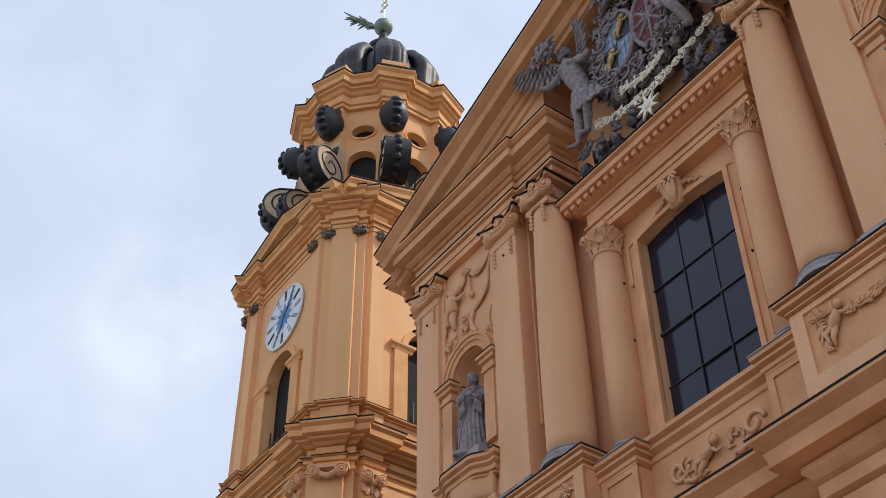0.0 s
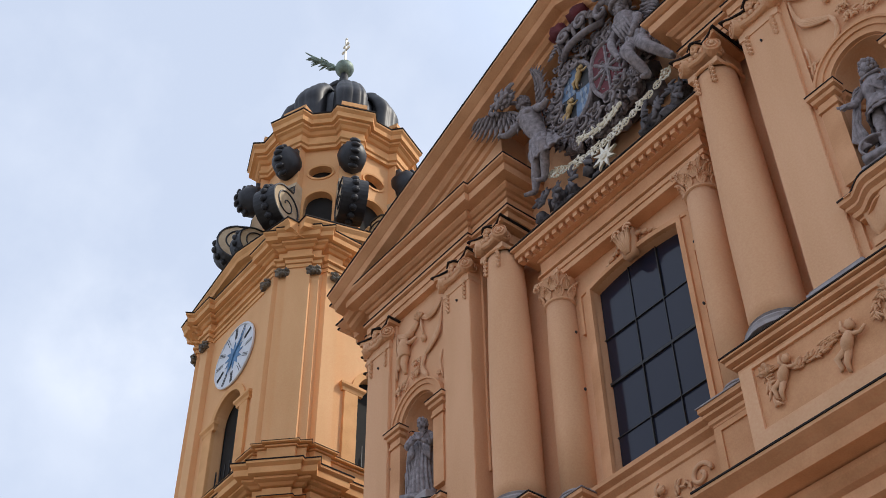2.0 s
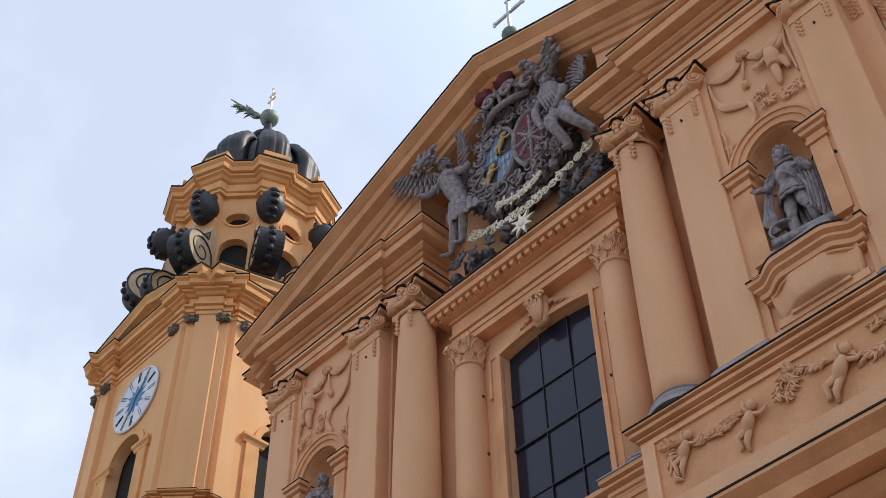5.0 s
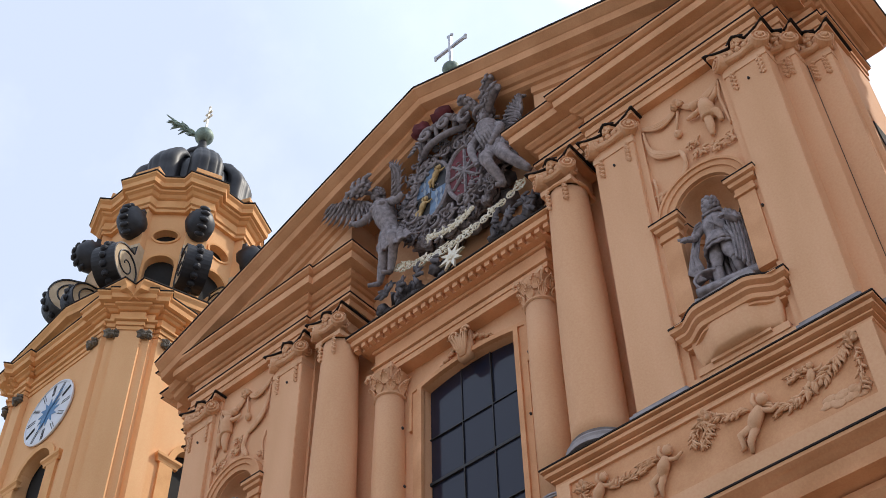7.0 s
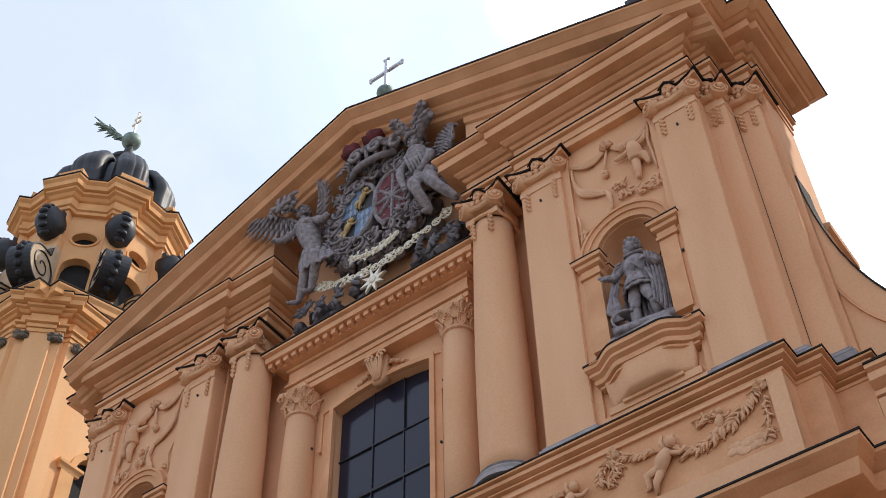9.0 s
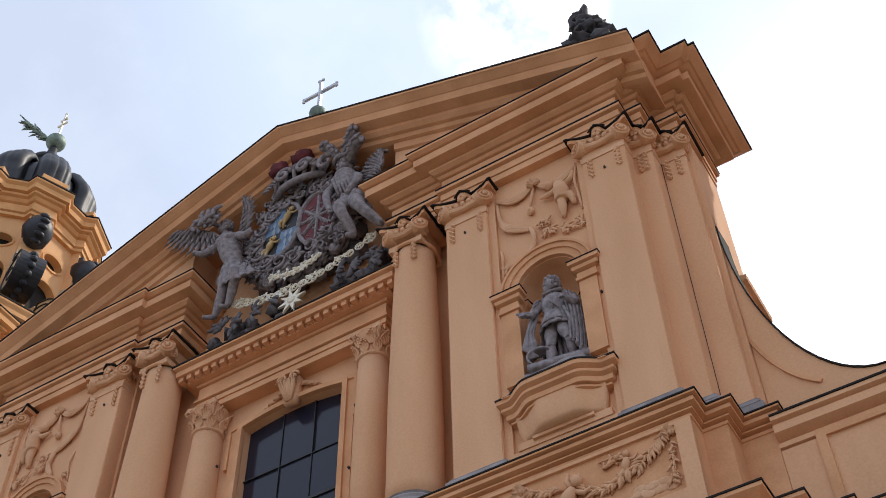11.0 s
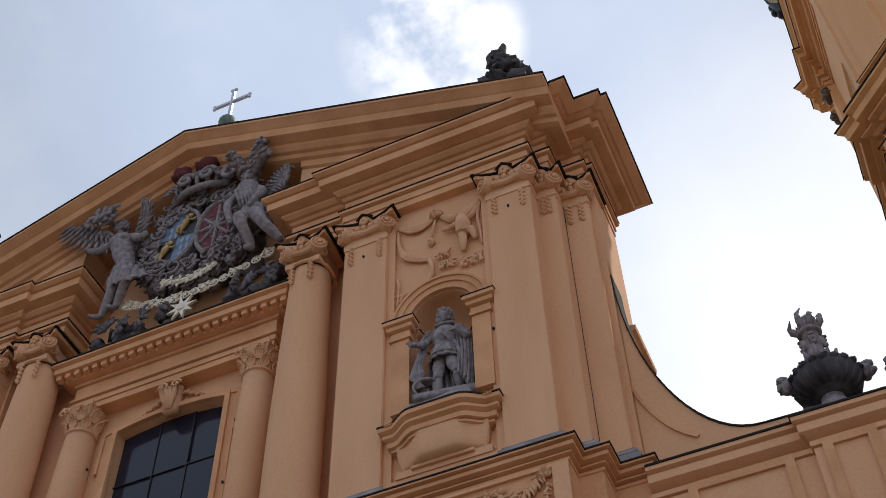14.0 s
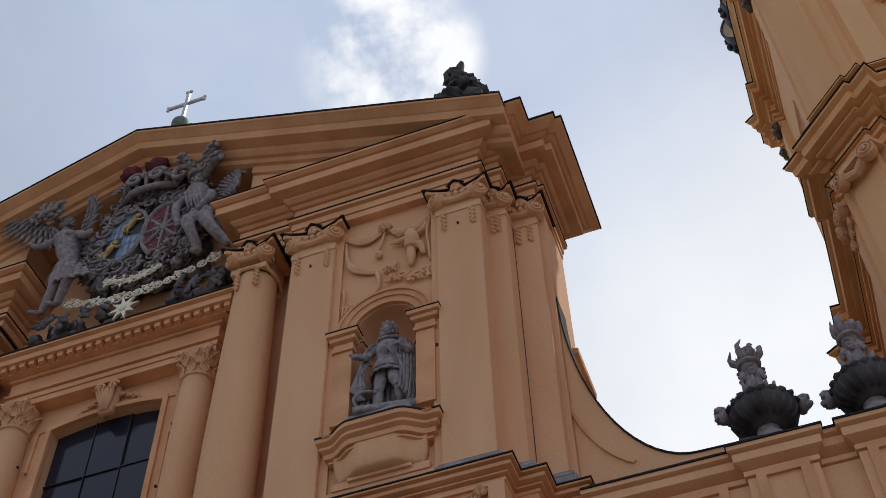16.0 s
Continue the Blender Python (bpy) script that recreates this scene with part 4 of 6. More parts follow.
        for i in range(12):
            bm = bmesh.new()
            a = 2 * math.pi * i / 12
            for off in (-0.06, 0.06) if i % 2 else (-0.07, 0.0, 0.07):
                d, q = Vector((math.sin(a), math.cos(a))), Vector((math.cos(a), -math.sin(a)))
                cs = [d * rr + q * (off + ww) for rr, ww in ((0.95, -0.008), (0.95, 0.008), (1.54, 0.013), (1.54, -0.013))]
                prism(bm, [(c.x, 38.0 + c.y) for c in cs], -H - 0.13, -H - 0.105)
            turned(bm, 90 * k)
            part("hour_mark", bm, IRON, clock)
        for a, ln, wd in ((radians(205), 1.0, 0.11), (radians(40), 1.35, 0.07)):
            bm = bmesh.new()
            d, q = Vector((math.sin(a), math.cos(a))), Vector((math.cos(a), -math.sin(a)))
            cs = [d * -0.35 + q * wd * 0.4, d * 0.6 * ln + q * wd, d * ln, d * 0.6 * ln - q * wd, d * -0.35 - q * wd * 0.4]
            prism(bm, [(c.x, 38.0 + c.y) for c in cs], -H - 0.18, -H - 0.15)
            turned(bm, 90 * k)
            part("clock_hand", bm, CLOCKBLUE, clock)
        leaf_capitals(tw, H, P, k)
        build_pediment(tw, H, k)
    bm = bmesh.new()
    sweep(bm, plan, [(-0.3, 40.38), (0.05, 40.4), (0.05, 40.6), (0.1, 40.65), (0.1, 40.85), (0.2, 40.92), (0.2, 41.02), (0.04, 41.05), (0.04, 41.5), (0.14, 41.55), (0.2, 41.7), (0.32, 41.78), (0.32, 41.9), (0.52, 41.95), (0.54, 42.2), (0.62, 42.35), (0.62, 42.45), (-0.6, 42.7)], True)
    ent = part("entablature", bm, TOWERTRIM, tw)
    bm = bmesh.new()
    sweep(bm, plan, [(-0.5, 42.68), (0.65, 42.455), (0.65, 42.505), (-0.5, 42.76)], True)
    part("flashing", bm, EDGE, ent)
    part("deck", boxes((-4.4, 4.4, -4.4, 4.4, 42.4, 42.65)), LEAD, tw)
    # attic and octagon drum
    bm = bmesh.new()
    sweep(bm, ring_polygon(4.5), [(-0.5, 42.4), (0, 42.4), (0, 44.3), (0.12, 44.4), (0.12, 44.6), (-0.5, 44.75)], True)
    part("attic", bm, TOWERPLASTER, tw)
    R = 3.95
    ap = R * math.cos(radians(22.5))
    half = R * math.sin(radians(22.5))
    for k in range(8):
        bm = bmesh.new()
        arch_wall(bm, -half, half, 44.5, 48.6, 0, 0.74, 44.8, 47.4, 0.72, -ap, -ap + 0.4, 14)
        box(bm, -half, half, -ap, -ap + 0.4, 50.6, 52.6)
        n = 20
        for i in range(n):
            a, b = 2 * math.pi * i / n, 2 * math.pi * (i + 1) / n
            def edge(t):
                c, s = math.cos(t), math.sin(t)
                q = min(half / max(abs(c), 1e-6), 1.0 / max(abs(s), 1e-6))
                return (q * c, 49.6 + q * s)
            prism(bm, [(0.62 * math.cos(a), 49.6 + 0.45 * math.sin(a)), (0.62 * math.cos(b), 49.6 + 0.45 * math.sin(b)), edge(b), edge(a)], -ap, -ap + 0.4)
        turned(bm, 45 * k)
        wall = part("drum_wall", bm, TOWERPLASTER, tw)
        bm = bmesh.new()
        arch_band(bm, 0, 47.4, 0.74, 0.72, 0.14, -ap - 0.06, -ap + 0.02, 44.8)
        for i in range(20):
            a, b = 2 * math.pi * i / 20, 2 * math.pi * (i + 1) / 20
            prism(bm, [(0.62 * math.cos(a), 49.6 + 0.45 * math.sin(a)), (0.62 * math.cos(b), 49.6 + 0.45 * math.sin(b)), (0.74 * math.cos(b), 49.6 + 0.57 * math.sin(b)), (0.74 * math.cos(a), 49.6 + 0.57 * math.sin(a))], -ap - 0.06, -ap + 0.02)
        turned(bm, 45 * k)
        part("opening_surround", bm, TOWERTRIM, wall)
        # painted shade behind the drum openings, one flat black sheet
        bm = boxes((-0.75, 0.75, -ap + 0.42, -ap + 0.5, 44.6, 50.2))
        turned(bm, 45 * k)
        part("opening_shade_sheet", bm, SHADEBLACK, wall)
        # pilaster strip on each corner, with scrolls below and above
        bm = boxes((R - 0.25, R + 0.22, -0.55, 0.55, 44.5, 52.4))
        turned(bm, 45 * k + 22.5)
        part("corner_strip", bm, TOWERPLASTER, tw)
        scroll(tw, 45 * k + 22.5, 4.85, 46.3, 1.08, 1.15, (R + 0.2, 48.5))
        bm = bmesh.new()
        blob(bm, (4.45, 0, 50.0), (0.86, 0.74, 1.0), 16, 10, 0.12, k)
        box(bm, 3.9, 4.4, -0.5, 0.5, 49.4, 51.0)
        for i in range(7):
            a = radians(-70 + 150 * i / 6)
            blob(bm, (4.45 + 0.86 * math.cos(a), 0, 50.0 + 1.0 * math.sin(a)), (0.15, 0.27, 0.16), 9, 6)
        turned(bm, 45 * k + 22.5)
        part("leafy_knob", bm, BLACK, tw, smooth=True)
    for k in range(4):
        scroll(tw, 90 * k, 4.6, 44.9, 0.95, 0.8, (3.9, 45.9))
    crown_plan = []
    for k in range(8):
        a = radians(45 * k + 22.5)
        d, q = Vector((math.cos(a), math.sin(a))), Vector((-math.sin(a), math.cos(a)))
        for o, w in ((-0.12, -0.75), (0.3, -0.6), (0.3, 0.6), (-0.12, 0.75)):
            v = d * (R + o) + q * w
            crown_plan.append((v.x, v.y))
    bm = bmesh.new()
    sweep(bm, crown_plan, [(-0.5, 51.3), (0.03, 51.3), (0.03, 51.5), (0.1, 51.6), (0.1, 51.8), (0.02, 51.85), (0.02, 52.2), (0.12, 52.3), (0.2, 52.5), (0.34, 52.6), (0.34, 52.75), (0.5, 52.8), (0.52, 53.1), (0.62, 53.3), (0.62, 53.42), (-0.8, 53.8)], True)
    cor = part("drum_cornice", bm, TOWERTRIM, tw)
    bm = bmesh.new()
    sweep(bm, crown_plan, [(-0.7, 53.78), (0.66, 53.425), (0.66, 53.5), (-0.7, 53.86)], True)
    part("flashing", bm, EDGE, cor)
    for k in range(8):
        bm = boxes((R - 0.9, R + 0.25, -0.6, 0.6, 53.5, 54.5), (R - 1.0, R + 0.35, -0.7, 0.7, 54.3, 54.6))
        turned(bm, 45 * k + 22.5)
        part("attic_block", bm, TOWERTRIM, tw)
    # dome of eight broad sheet-metal ribs over a darker core
    prof = [(3.4, 53.6), (3.6, 54.7), (3.68, 55.7), (3.62, 56.6), (3.35, 57.4), (2.85, 58.05), (2.1, 58.45), (1.2, 58.5)]

    def dome_line(t):
        t = min(max(t, 0.0), 1.0) * (len(prof) - 1)
        i = min(int(t), len(prof) - 2)
        f = t - i
        return prof[i][0] + (prof[i + 1][0] - prof[i][0]) * f, prof[i][1] + (prof[i + 1][1] - prof[i][1]) * f
    bm = bmesh.new()
    lathe(bm, [(r * 0.8, z - 0.1) for r, z in prof] + [(0.9, 59.5), (0.9, 60.5)], 48)
    dome = part("dome", bm, BLACK, tw, "black sheet-metal dome with broad fluted ribs", smooth=True)
    for k in range(8):
        def rib(u, v):
            r, z = dome_line(v)
            w = 0.92 * (r / 3.6) ** 0.7
            x = 2 * u - 1
            bulge = 0.72 * (1 - abs(x) ** 3.6) ** 0.5 - 0.045 * (1 - fold(u * 4)) - 0.12 * (1 - v) ** 3
            wave = 0.05 * math.sin(17 * v + k)
            slope = min(1.0, max(0.0, (z - 56.5) / 2.5))
            return (r * 0.8 + bulge * (1 - 0.6 * slope) + wave, x * w, z + bulge * 0.9 * slope)
        bm = bmesh.new()
        cloth(bm, rib, 28, 30, 0.04)
        turned(bm, 45 * k + 22.5)
        part("rib", bm, BLACK, dome, smooth=True)
    bm = bmesh.new()
    lathe(bm, [(0.95, 60.4), (1.0, 60.7), (0.75, 60.95), (0.45, 61.2), (0.3, 61.8), (0.22, 62.4)], 20)
    part("finial", bm, BLACK, tw, smooth=True)
    bm = bmesh.new()
    blob(bm, (0, 0, 63.0), (0.58, 0.58, 0.6), 20, 12)
    orb = part("orb", bm, COPPER, tw, "green copper ball with a leafy vane", smooth=True)
    bm = bmesh.new()
    rnd = random.Random(5)
    side = Vector((-0.62, -0.78, 0))
    for i in range(46):
        t = rnd.random()
        base = side * (0.35 + 1.4 * t) + Vector((0, 0, 62.9 + 1.0 * t))
        way = side * rnd.uniform(0.25, 0.75) + Vector((0.15 * rnd.uniform(-1, 1), 0.15 * rnd.uniform(-1, 1), rnd.uniform(-0.35, 0.8) * (1 - 0.3 * t)))
        tube(bm, [base, base + way * 0.6 + Vector((0, 0, 0.08)), base + way], [0.06, 0.07, 0.015], 6)
    tube(bm, [side * 0.4 + Vector((0, 0, 63)), side * 1.6 + Vector((0, 0, 63.9)), side * 2.5 + Vector((0, 0, 64.7))], [0.14, 0.1, 0.03], 6)
    part("vane", bm, COPPER, orb)
    bm = bmesh.new()
    box(bm, -0.05, 0.05, -0.05, 0.05, 63.4, 66.0)
    for z, w in ((65.4, 0.32), (64.9, 0.5)):
        box(bm, -0.62 * w, 0.62 * w, -0.05, 0.05, z - 0.06, z + 0.06)
    for x, z in ((0, 66.0), (0.31, 64.9), (-0.31, 64.9), (0.2, 65.4), (-0.2, 65.4)):
        blob(bm, (x, 0, z), (0.11, 0.08, 0.11), 8, 5)
    part("cross", bm, PALEGOLD, orb)
    return tw


tower = build_tower()
tower.location = (-24.0, 6.06, 0.5)
copy_thing(tower, pose(25.4, 6.06, 0.5))

# ---- side walls, parapet and urns ----


def curve_pts(n=18, grow=0.0):
    return [(15.3 - (2.6 - grow) * math.cos(math.pi / 2 * i / n), 26.4 + grow - (6.2 - 0.4 * grow) * math.sin(math.pi / 2 * i / n)) for i in range(n + 1)]


def side_wall(bm):
    pts = [(12.4, 19.5), (12.4, 27.0), (12.68, 27.0)] + curve_pts() + [(16.2, 20.18), (16.2, 19.5)]
    for (xa, za), (xb, zb) in zip(pts[2:], pts[3:-1]):
        prism(bm, [(xa, 19.4), (xb, 19.4), (xb, zb), (xa, za)], 1.62, 2.3)


def side_panel(bm):
    line = [(14.6 - 2.15 * math.cos(radians(4 + 4 * i)), 24.3 - 4.1 * math.sin(radians(4 + 4 * i))) for i in range(18)]
    for (xa, za), (xb, zb) in zip(line, line[1:]):
        prism(bm, [(xa - 0.06, za - 0.06), (xb - 0.06, zb - 0.06), (xb, zb), (xa, za)], 1.56, 1.63)


def side_edge(bm):
    pts = curve_pts()
    for (xa, za), (xb, zb) in zip(pts, pts[1:] + [(16.2, 20.18)]):
        prism(bm, [(xa - 0.03, za), (xb - 0.03, zb), (xb, zb + 0.03), (xa, za + 0.03)], 1.58, 2.4)


both(side_wall, "curved_wall", PLASTER, front)
both(side_panel, "panel_moulding", TRIM, front)
both(side_edge, "flashing", EDGE, front)
PAR = [(12.75, 1.19), (16.12, 1.19), (16.12, 1.0), (17.55, 1.0), (17.55, 1.19), (18.32, 1.19), (18.32, 1.0), (20.6, 1.0)]
for s in (1, -1):
    path = [(s * x, y) for x, y in PAR][::s]
    bm = bmesh.new()
    sweep(bm, path, [(-0.5, 16.2), (0, 16.2), (0, 18.65), (0.04, 18.7), (0.04, 18.82), (0.1, 18.9), (0.18, 19.0), (0.18, 19.2), (0.25, 19.28), (0.25, 19.38), (-1.3, 19.46)])
    par = part("parapet", bm, PLASTER, front)
    bm = bmesh.new()
    sweep(bm, path, [(-1.2, 19.46), (0.28, 19.385), (0.28, 19.43), (-1.2, 19.5)])
    part("flashing", bm, EDGE, par)
    for x0, x1 in ((16.3, 17.38), (18.5, 20.3), (13.5, 15.7)):
        a, b = sorted((s * x0, s * x1))
        y = 0.96 if x0 > 16 else 1.15
        bm = boxes((a, a + 0.2, y - 0.03, y + 0.1, 17.0, 18.8), (b - 0.2, b, y - 0.03, y + 0.1, 17.0, 18.8), (a + 0.2, b - 0.2, y - 0.03, y + 0.1, 18.6, 18.8))
        part("panel_frame", bm, TRIM, front)


def cornice_stub(bm):
    sweep(bm, [(12.66, 2.45), (12.66, 4.2)], [(0, 24.9), (0.08, 24.95), (0.12, 25.1), (0.22, 25.15), (0.24, 25.3), (0, 25.36)])


both(cornice_stub, "side_cornice", TRIM, front)


def urn(x, y, z, seed, turn):
    u = thing("urn", "dark sooty carved stone urn with masks and flames", "urn", (x, y, z), "urns on the parapet")
    u.rotation_euler.z = radians(turn)
    bm = bmesh.new()
    box(bm, -0.72, 0.72, -0.6, 0.6, -1.0, -0.62)
    part("plinth", bm, DARKSTONE, u)
    bm = bmesh.new()
    lathe(bm, [(0.44, -0.64), (0.5, -0.56), (0.5, -0.44), (0.42, -0.34), (0.3, -0.22), (0.25, -0.06), (0.28, 0.08)], 24)
    part("foot", bm, STONE, u, smooth=True)
    bm = bmesh.new()
    lathe(bm, [(0.24, -0.02), (0.36, 0.0), (0.4, 0.06), (0.52, 0.1), (0.66, 0.22), (0.74, 0.38), (0.76, 0.5), (0.72, 0.66), (0.54, 0.82), (0.38, 0.92), (0.22, 1.0)], 26)
    bowl = part("bowl", bm, DARKSTONE, u, smooth=True)
    for i in range(20):
        a = 2 * math.pi * i / 20
        bm = bmesh.new()
        tube(bm, [(0.46 * math.cos(a), 0.46 * math.sin(a), 0.08), (0.64 * math.cos(a), 0.64 * math.sin(a), 0.22), (0.73 * math.cos(a), 0.73 * math.sin(a), 0.44)], [0.04, 0.06, 0.05], 7)
        blob(bm, (0.72 * math.cos(a), 0.72 * math.sin(a), 0.57), (0.11, 0.11, 0.08), 7, 5, 0.6, i + seed)
        part("flute", bm, DARKSTONE, bowl, smooth=True)
    bm = bmesh.new()
    lathe(bm, [(0.28, 0.9), (0.21, 1.15), (0.19, 1.95), (0.24, 2.0)], 18)
    for i in range(11):
        a = 2 * math.pi * i / 11
        tube(bm, [(0.26 * math.cos(a), 0.26 * math.sin(a), 0.94), (0.4 * math.cos(a), 0.4 * math.sin(a), 1.0), (0.46 * math.cos(a), 0.46 * math.sin(a), 1.1 + 0.08 * (i % 3))], [0.09, 0.08, 0.03], 7)
    for q in (-90, -20, 50, 120, 190):
        c, s = math.cos(radians(q)), math.sin(radians(q))
        blob(bm, (0.19 * c, 0.19 * s, 1.66), (0.1, 0.1, 0.17), 10, 8, 0.25, seed)
        blob(bm, (0.29 * c, 0.29 * s, 1.64), (0.035, 0.035, 0.05), 6, 5)
        blob(bm, (0.27 * c, 0.27 * s, 1.75), (0.07, 0.07, 0.03), 7, 5)
        blob(bm, (0.26 * c, 0.26 * s, 1.5), (0.065, 0.065, 0.07), 7, 5, 0.5, seed)
    part("neck", bm, STONE, u, smooth=True)
    bm = bmesh.new()
    lathe(bm, [(0.2, 1.96), (0.27, 1.98), (0.285, 2.03), (0.25, 2.08), (0.16, 2.1)], 20)
    crest = part("collar", bm, STONE, u, smooth=True)
    for q in (0, 180):
        c = math.cos(radians(q))
        bm = bmesh.new()
        blob(bm, (0.84 * c, -0.02, 0.56), (0.17, 0.18, 0.2), 12, 8, 0.4, seed + q)
        blob(bm, (0.98 * c, -0.06, 0.52), (0.08, 0.1, 0.09), 8, 6, 0.5, seed)
        blob(bm, (0.9 * c, 0.0, 0.76), (0.14, 0.16, 0.07), 8, 6, 0.6, seed + 2)
        for k in (-1, 1):
            blob(bm, (0.92 * c, 0.13 * k, 0.68), (0.08, 0.05, 0.08), 7, 5, 0.4, k)
        part("mask_handle", bm, STONE, u, smooth=True)
    bm = bmesh.new()
    rnd = random.Random(seed)
    for i in range(11):
        a = 2 * math.pi * i / 11 + rnd.uniform(-0.15, 0.15)
        h = rnd.uniform(0.28, 0.6)
        o = rnd.uniform(0.16, 0.42)
        c, s = math.cos(a), math.sin(a)
        c2, s2 = math.cos(a + 0.5), math.sin(a + 0.5)
        bm = bmesh.new()
        tube(bm, [(0.13 * c, 0.13 * s, 2.04), (o * 0.85 * c, o * 0.85 * s, 2.1 + h * 0.4), (o * 0.95 * c, o * 0.95 * s, 2.1 + h * 0.75), (o * 0.85 * c2, o * 0.85 * s2, 2.1 + h)], [0.08, 0.09, 0.055, 0.012], 8)
        part("flame", bm, STONE, crest, smooth=True)


urn(16.8, 1.75, 20.42, 1, 8)
urn(19.05, 1.75, 20.42, 2, -14)

# ---- roof ornaments ----
cross = thing("roof_cross", "silver metal cross on a green copper ball above the gable", "cross", (0.08, 0.82, 37.1))
bm = bmesh.new()
lathe(bm, [(0.4, 0), (0.4, 2.6), (0.46, 2.75), (0.32, 2.95), (0.18, 3.2)], 16)
part("socle", bm, COPPER, cross)
bm = bmesh.new()
blob(bm, (0, 0, 3.45), (0.34, 0.34, 0.36), 18, 10)
for s in (-1, 1):
    blob(bm, (0.5 * s, 0, 2.95), (0.2, 0.2, 0.2), 12, 8)
part("ball", bm, COPPER, cross, smooth=True)
METAL = material("silver_metal", (0.62, 0.62, 0.64), (0.42, 0.42, 0.45), 3, 0.4, 0.1, 20, metal=0.6)
bm = boxes((-0.06, 0.06, -0.05, 0.05, 3.7, 5.75), (-0.74, 0.74, -0.05, 0.05, 4.86, 4.98))
for x, z in ((0.74, 4.92), (-0.74, 4.92), (0, 5.75)):
    for q in (-1, 1):
        blob(bm, (x + (0.0 if x else 0.08 * q), 0, z + (0.08 * q if x else 0.0)), (0.08, 0.06, 0.08), 8, 5)
blob(bm, (0, 0, 4.92), (0.14, 0.07, 0.14), 10, 6)
part("crosspiece", bm, METAL, cross)

fig = bmesh.new()
rnd = random.Random(11)
for i in range(40):
    t = i / 39
    a = rnd.uniform(0, 6.28)
    r = 0.8 * (1 - 0.55 * t)
    blob(fig, (r * math.cos(a) * rnd.uniform(0.4, 1), 0.5 * r * math.sin(a), 0.2 + 1.75 * t), (0.34 - 0.1 * t, 0.3 - 0.1 * t, 0.3 - 0.1 * t), 8, 6, 0.7, i)
tube(fig, [(-0.05, 0, 1.8), (0.0, 0, 2.3), (0.12, 0, 2.7), (0.14, 0, 3.0)], [0.26, 0.2, 0.12, 0.03], 8)
tube(fig, [(-0.2, 0, 1.9), (-0.35, 0, 2.4), (-0.3, 0, 2.75)], [0.2, 0.15, 0.05], 8)
blob(fig, (-0.12, -0.05, 2.35), (0.24, 0.2, 0.26), 9, 7, 0.6, 3)
carve(fig, 0.05, 4.0)
f = finish("gable_sculpture", fig, DARKSTONE, None, smooth=True)
f.location = (10.68, 0.6, 35.05)
tagged(f, "dark weathered stone sculpture lying on the gable slope", "sculpture")
bm = boxes((9.95, 11.55, 0.15, 1.1, 32.6, 35.2))
part("sculpture_socle", bm, DARKSTONE, front)

# lightning cable and wall hooks
for s in (1, -1):
    bm = bmesh.new()
    tube(bm, [(s * 11.85, 1.12, 29.2), (s * 11.85, 1.12, 24.5), (s * 11.85, 1.12, 19.9)], 0.008, 6)
    part("lightning_cable", bm, IRON, front)
    for x, y, z in ((6.4, -0.02, 28.6), (10.65, -0.02, 28.55), (7.33, 0.2, 23.3), (9.95, 0.1, 24.15), (2.2, 0.97, 22.9), (2.3, 0.97, 25.0)):
        bm = bmesh.new()
        blob(bm, (s * x, y, z), (0.035, 0.05, 0.05), 8, 5)
        part("wall_hook", bm, IRON, front)

# ---- statues in the niches: one plain mesh each ----


def head(bm, x, y, z, curls, turn, k=1.0):
    """A small plain head with curls and a beard."""
    c, s = math.cos(radians(turn)), math.sin(radians(turn))

    def at(u, d, h):
        return (x + k * (u * c + d * s), y + k * (u * s - d * c), z + k * h)

    def size(*r):
        return [k * v for v in r]
    blob(bm, at(0, 0.0, 0), size(0.135, 0.15, 0.2), 16, 12, 0.06, 3)
    blob(bm, at(0, 0.15, -0.02), size(0.03, 0.05, 0.055), 7, 5)
    blob(bm, at(0, 0.11, -0.12), size(0.075, 0.07, 0.1), 9, 7, 0.4, 8)
    for e in (-1, 1):
        blob(bm, at(0.06 * e, 0.125, 0.045), size(0.045, 0.03, 0.018), 7, 5)
    for i in range(curls):
        a = 2.4 * i
        h = 0.16 - 0.3 * (i / curls) ** 1.2
        r = math.sqrt(max(0.02, 1 - (h / 0.24) ** 2)) * 0.155
        if math.cos(a) > 0.45 and h < 0.1:
            continue
        blob(bm, at(r * math.sin(a), r * math.cos(a) - 0.02, h), size(0.052, 0.052, 0.055), 6, 5, 0.3, i)
    tube(bm, [at(0, -0.03, -0.3), at(0, 0.0, -0.1)], size(0.1, 0.085), 10)


def hand(bm, x, y, z, size=0.085):
    blob(bm, (x, y, z), (size, size * 0.7, size), 9, 7, 0.3, x)
    for k in range(4):
        tube(bm, [(x + 0.035 * (k - 1.5), y - 0.03, z), (x + 0.04 * (k - 1.5) - 0.02, y - 0.07, z - 0.09)], [0.022, 0.016], 5)


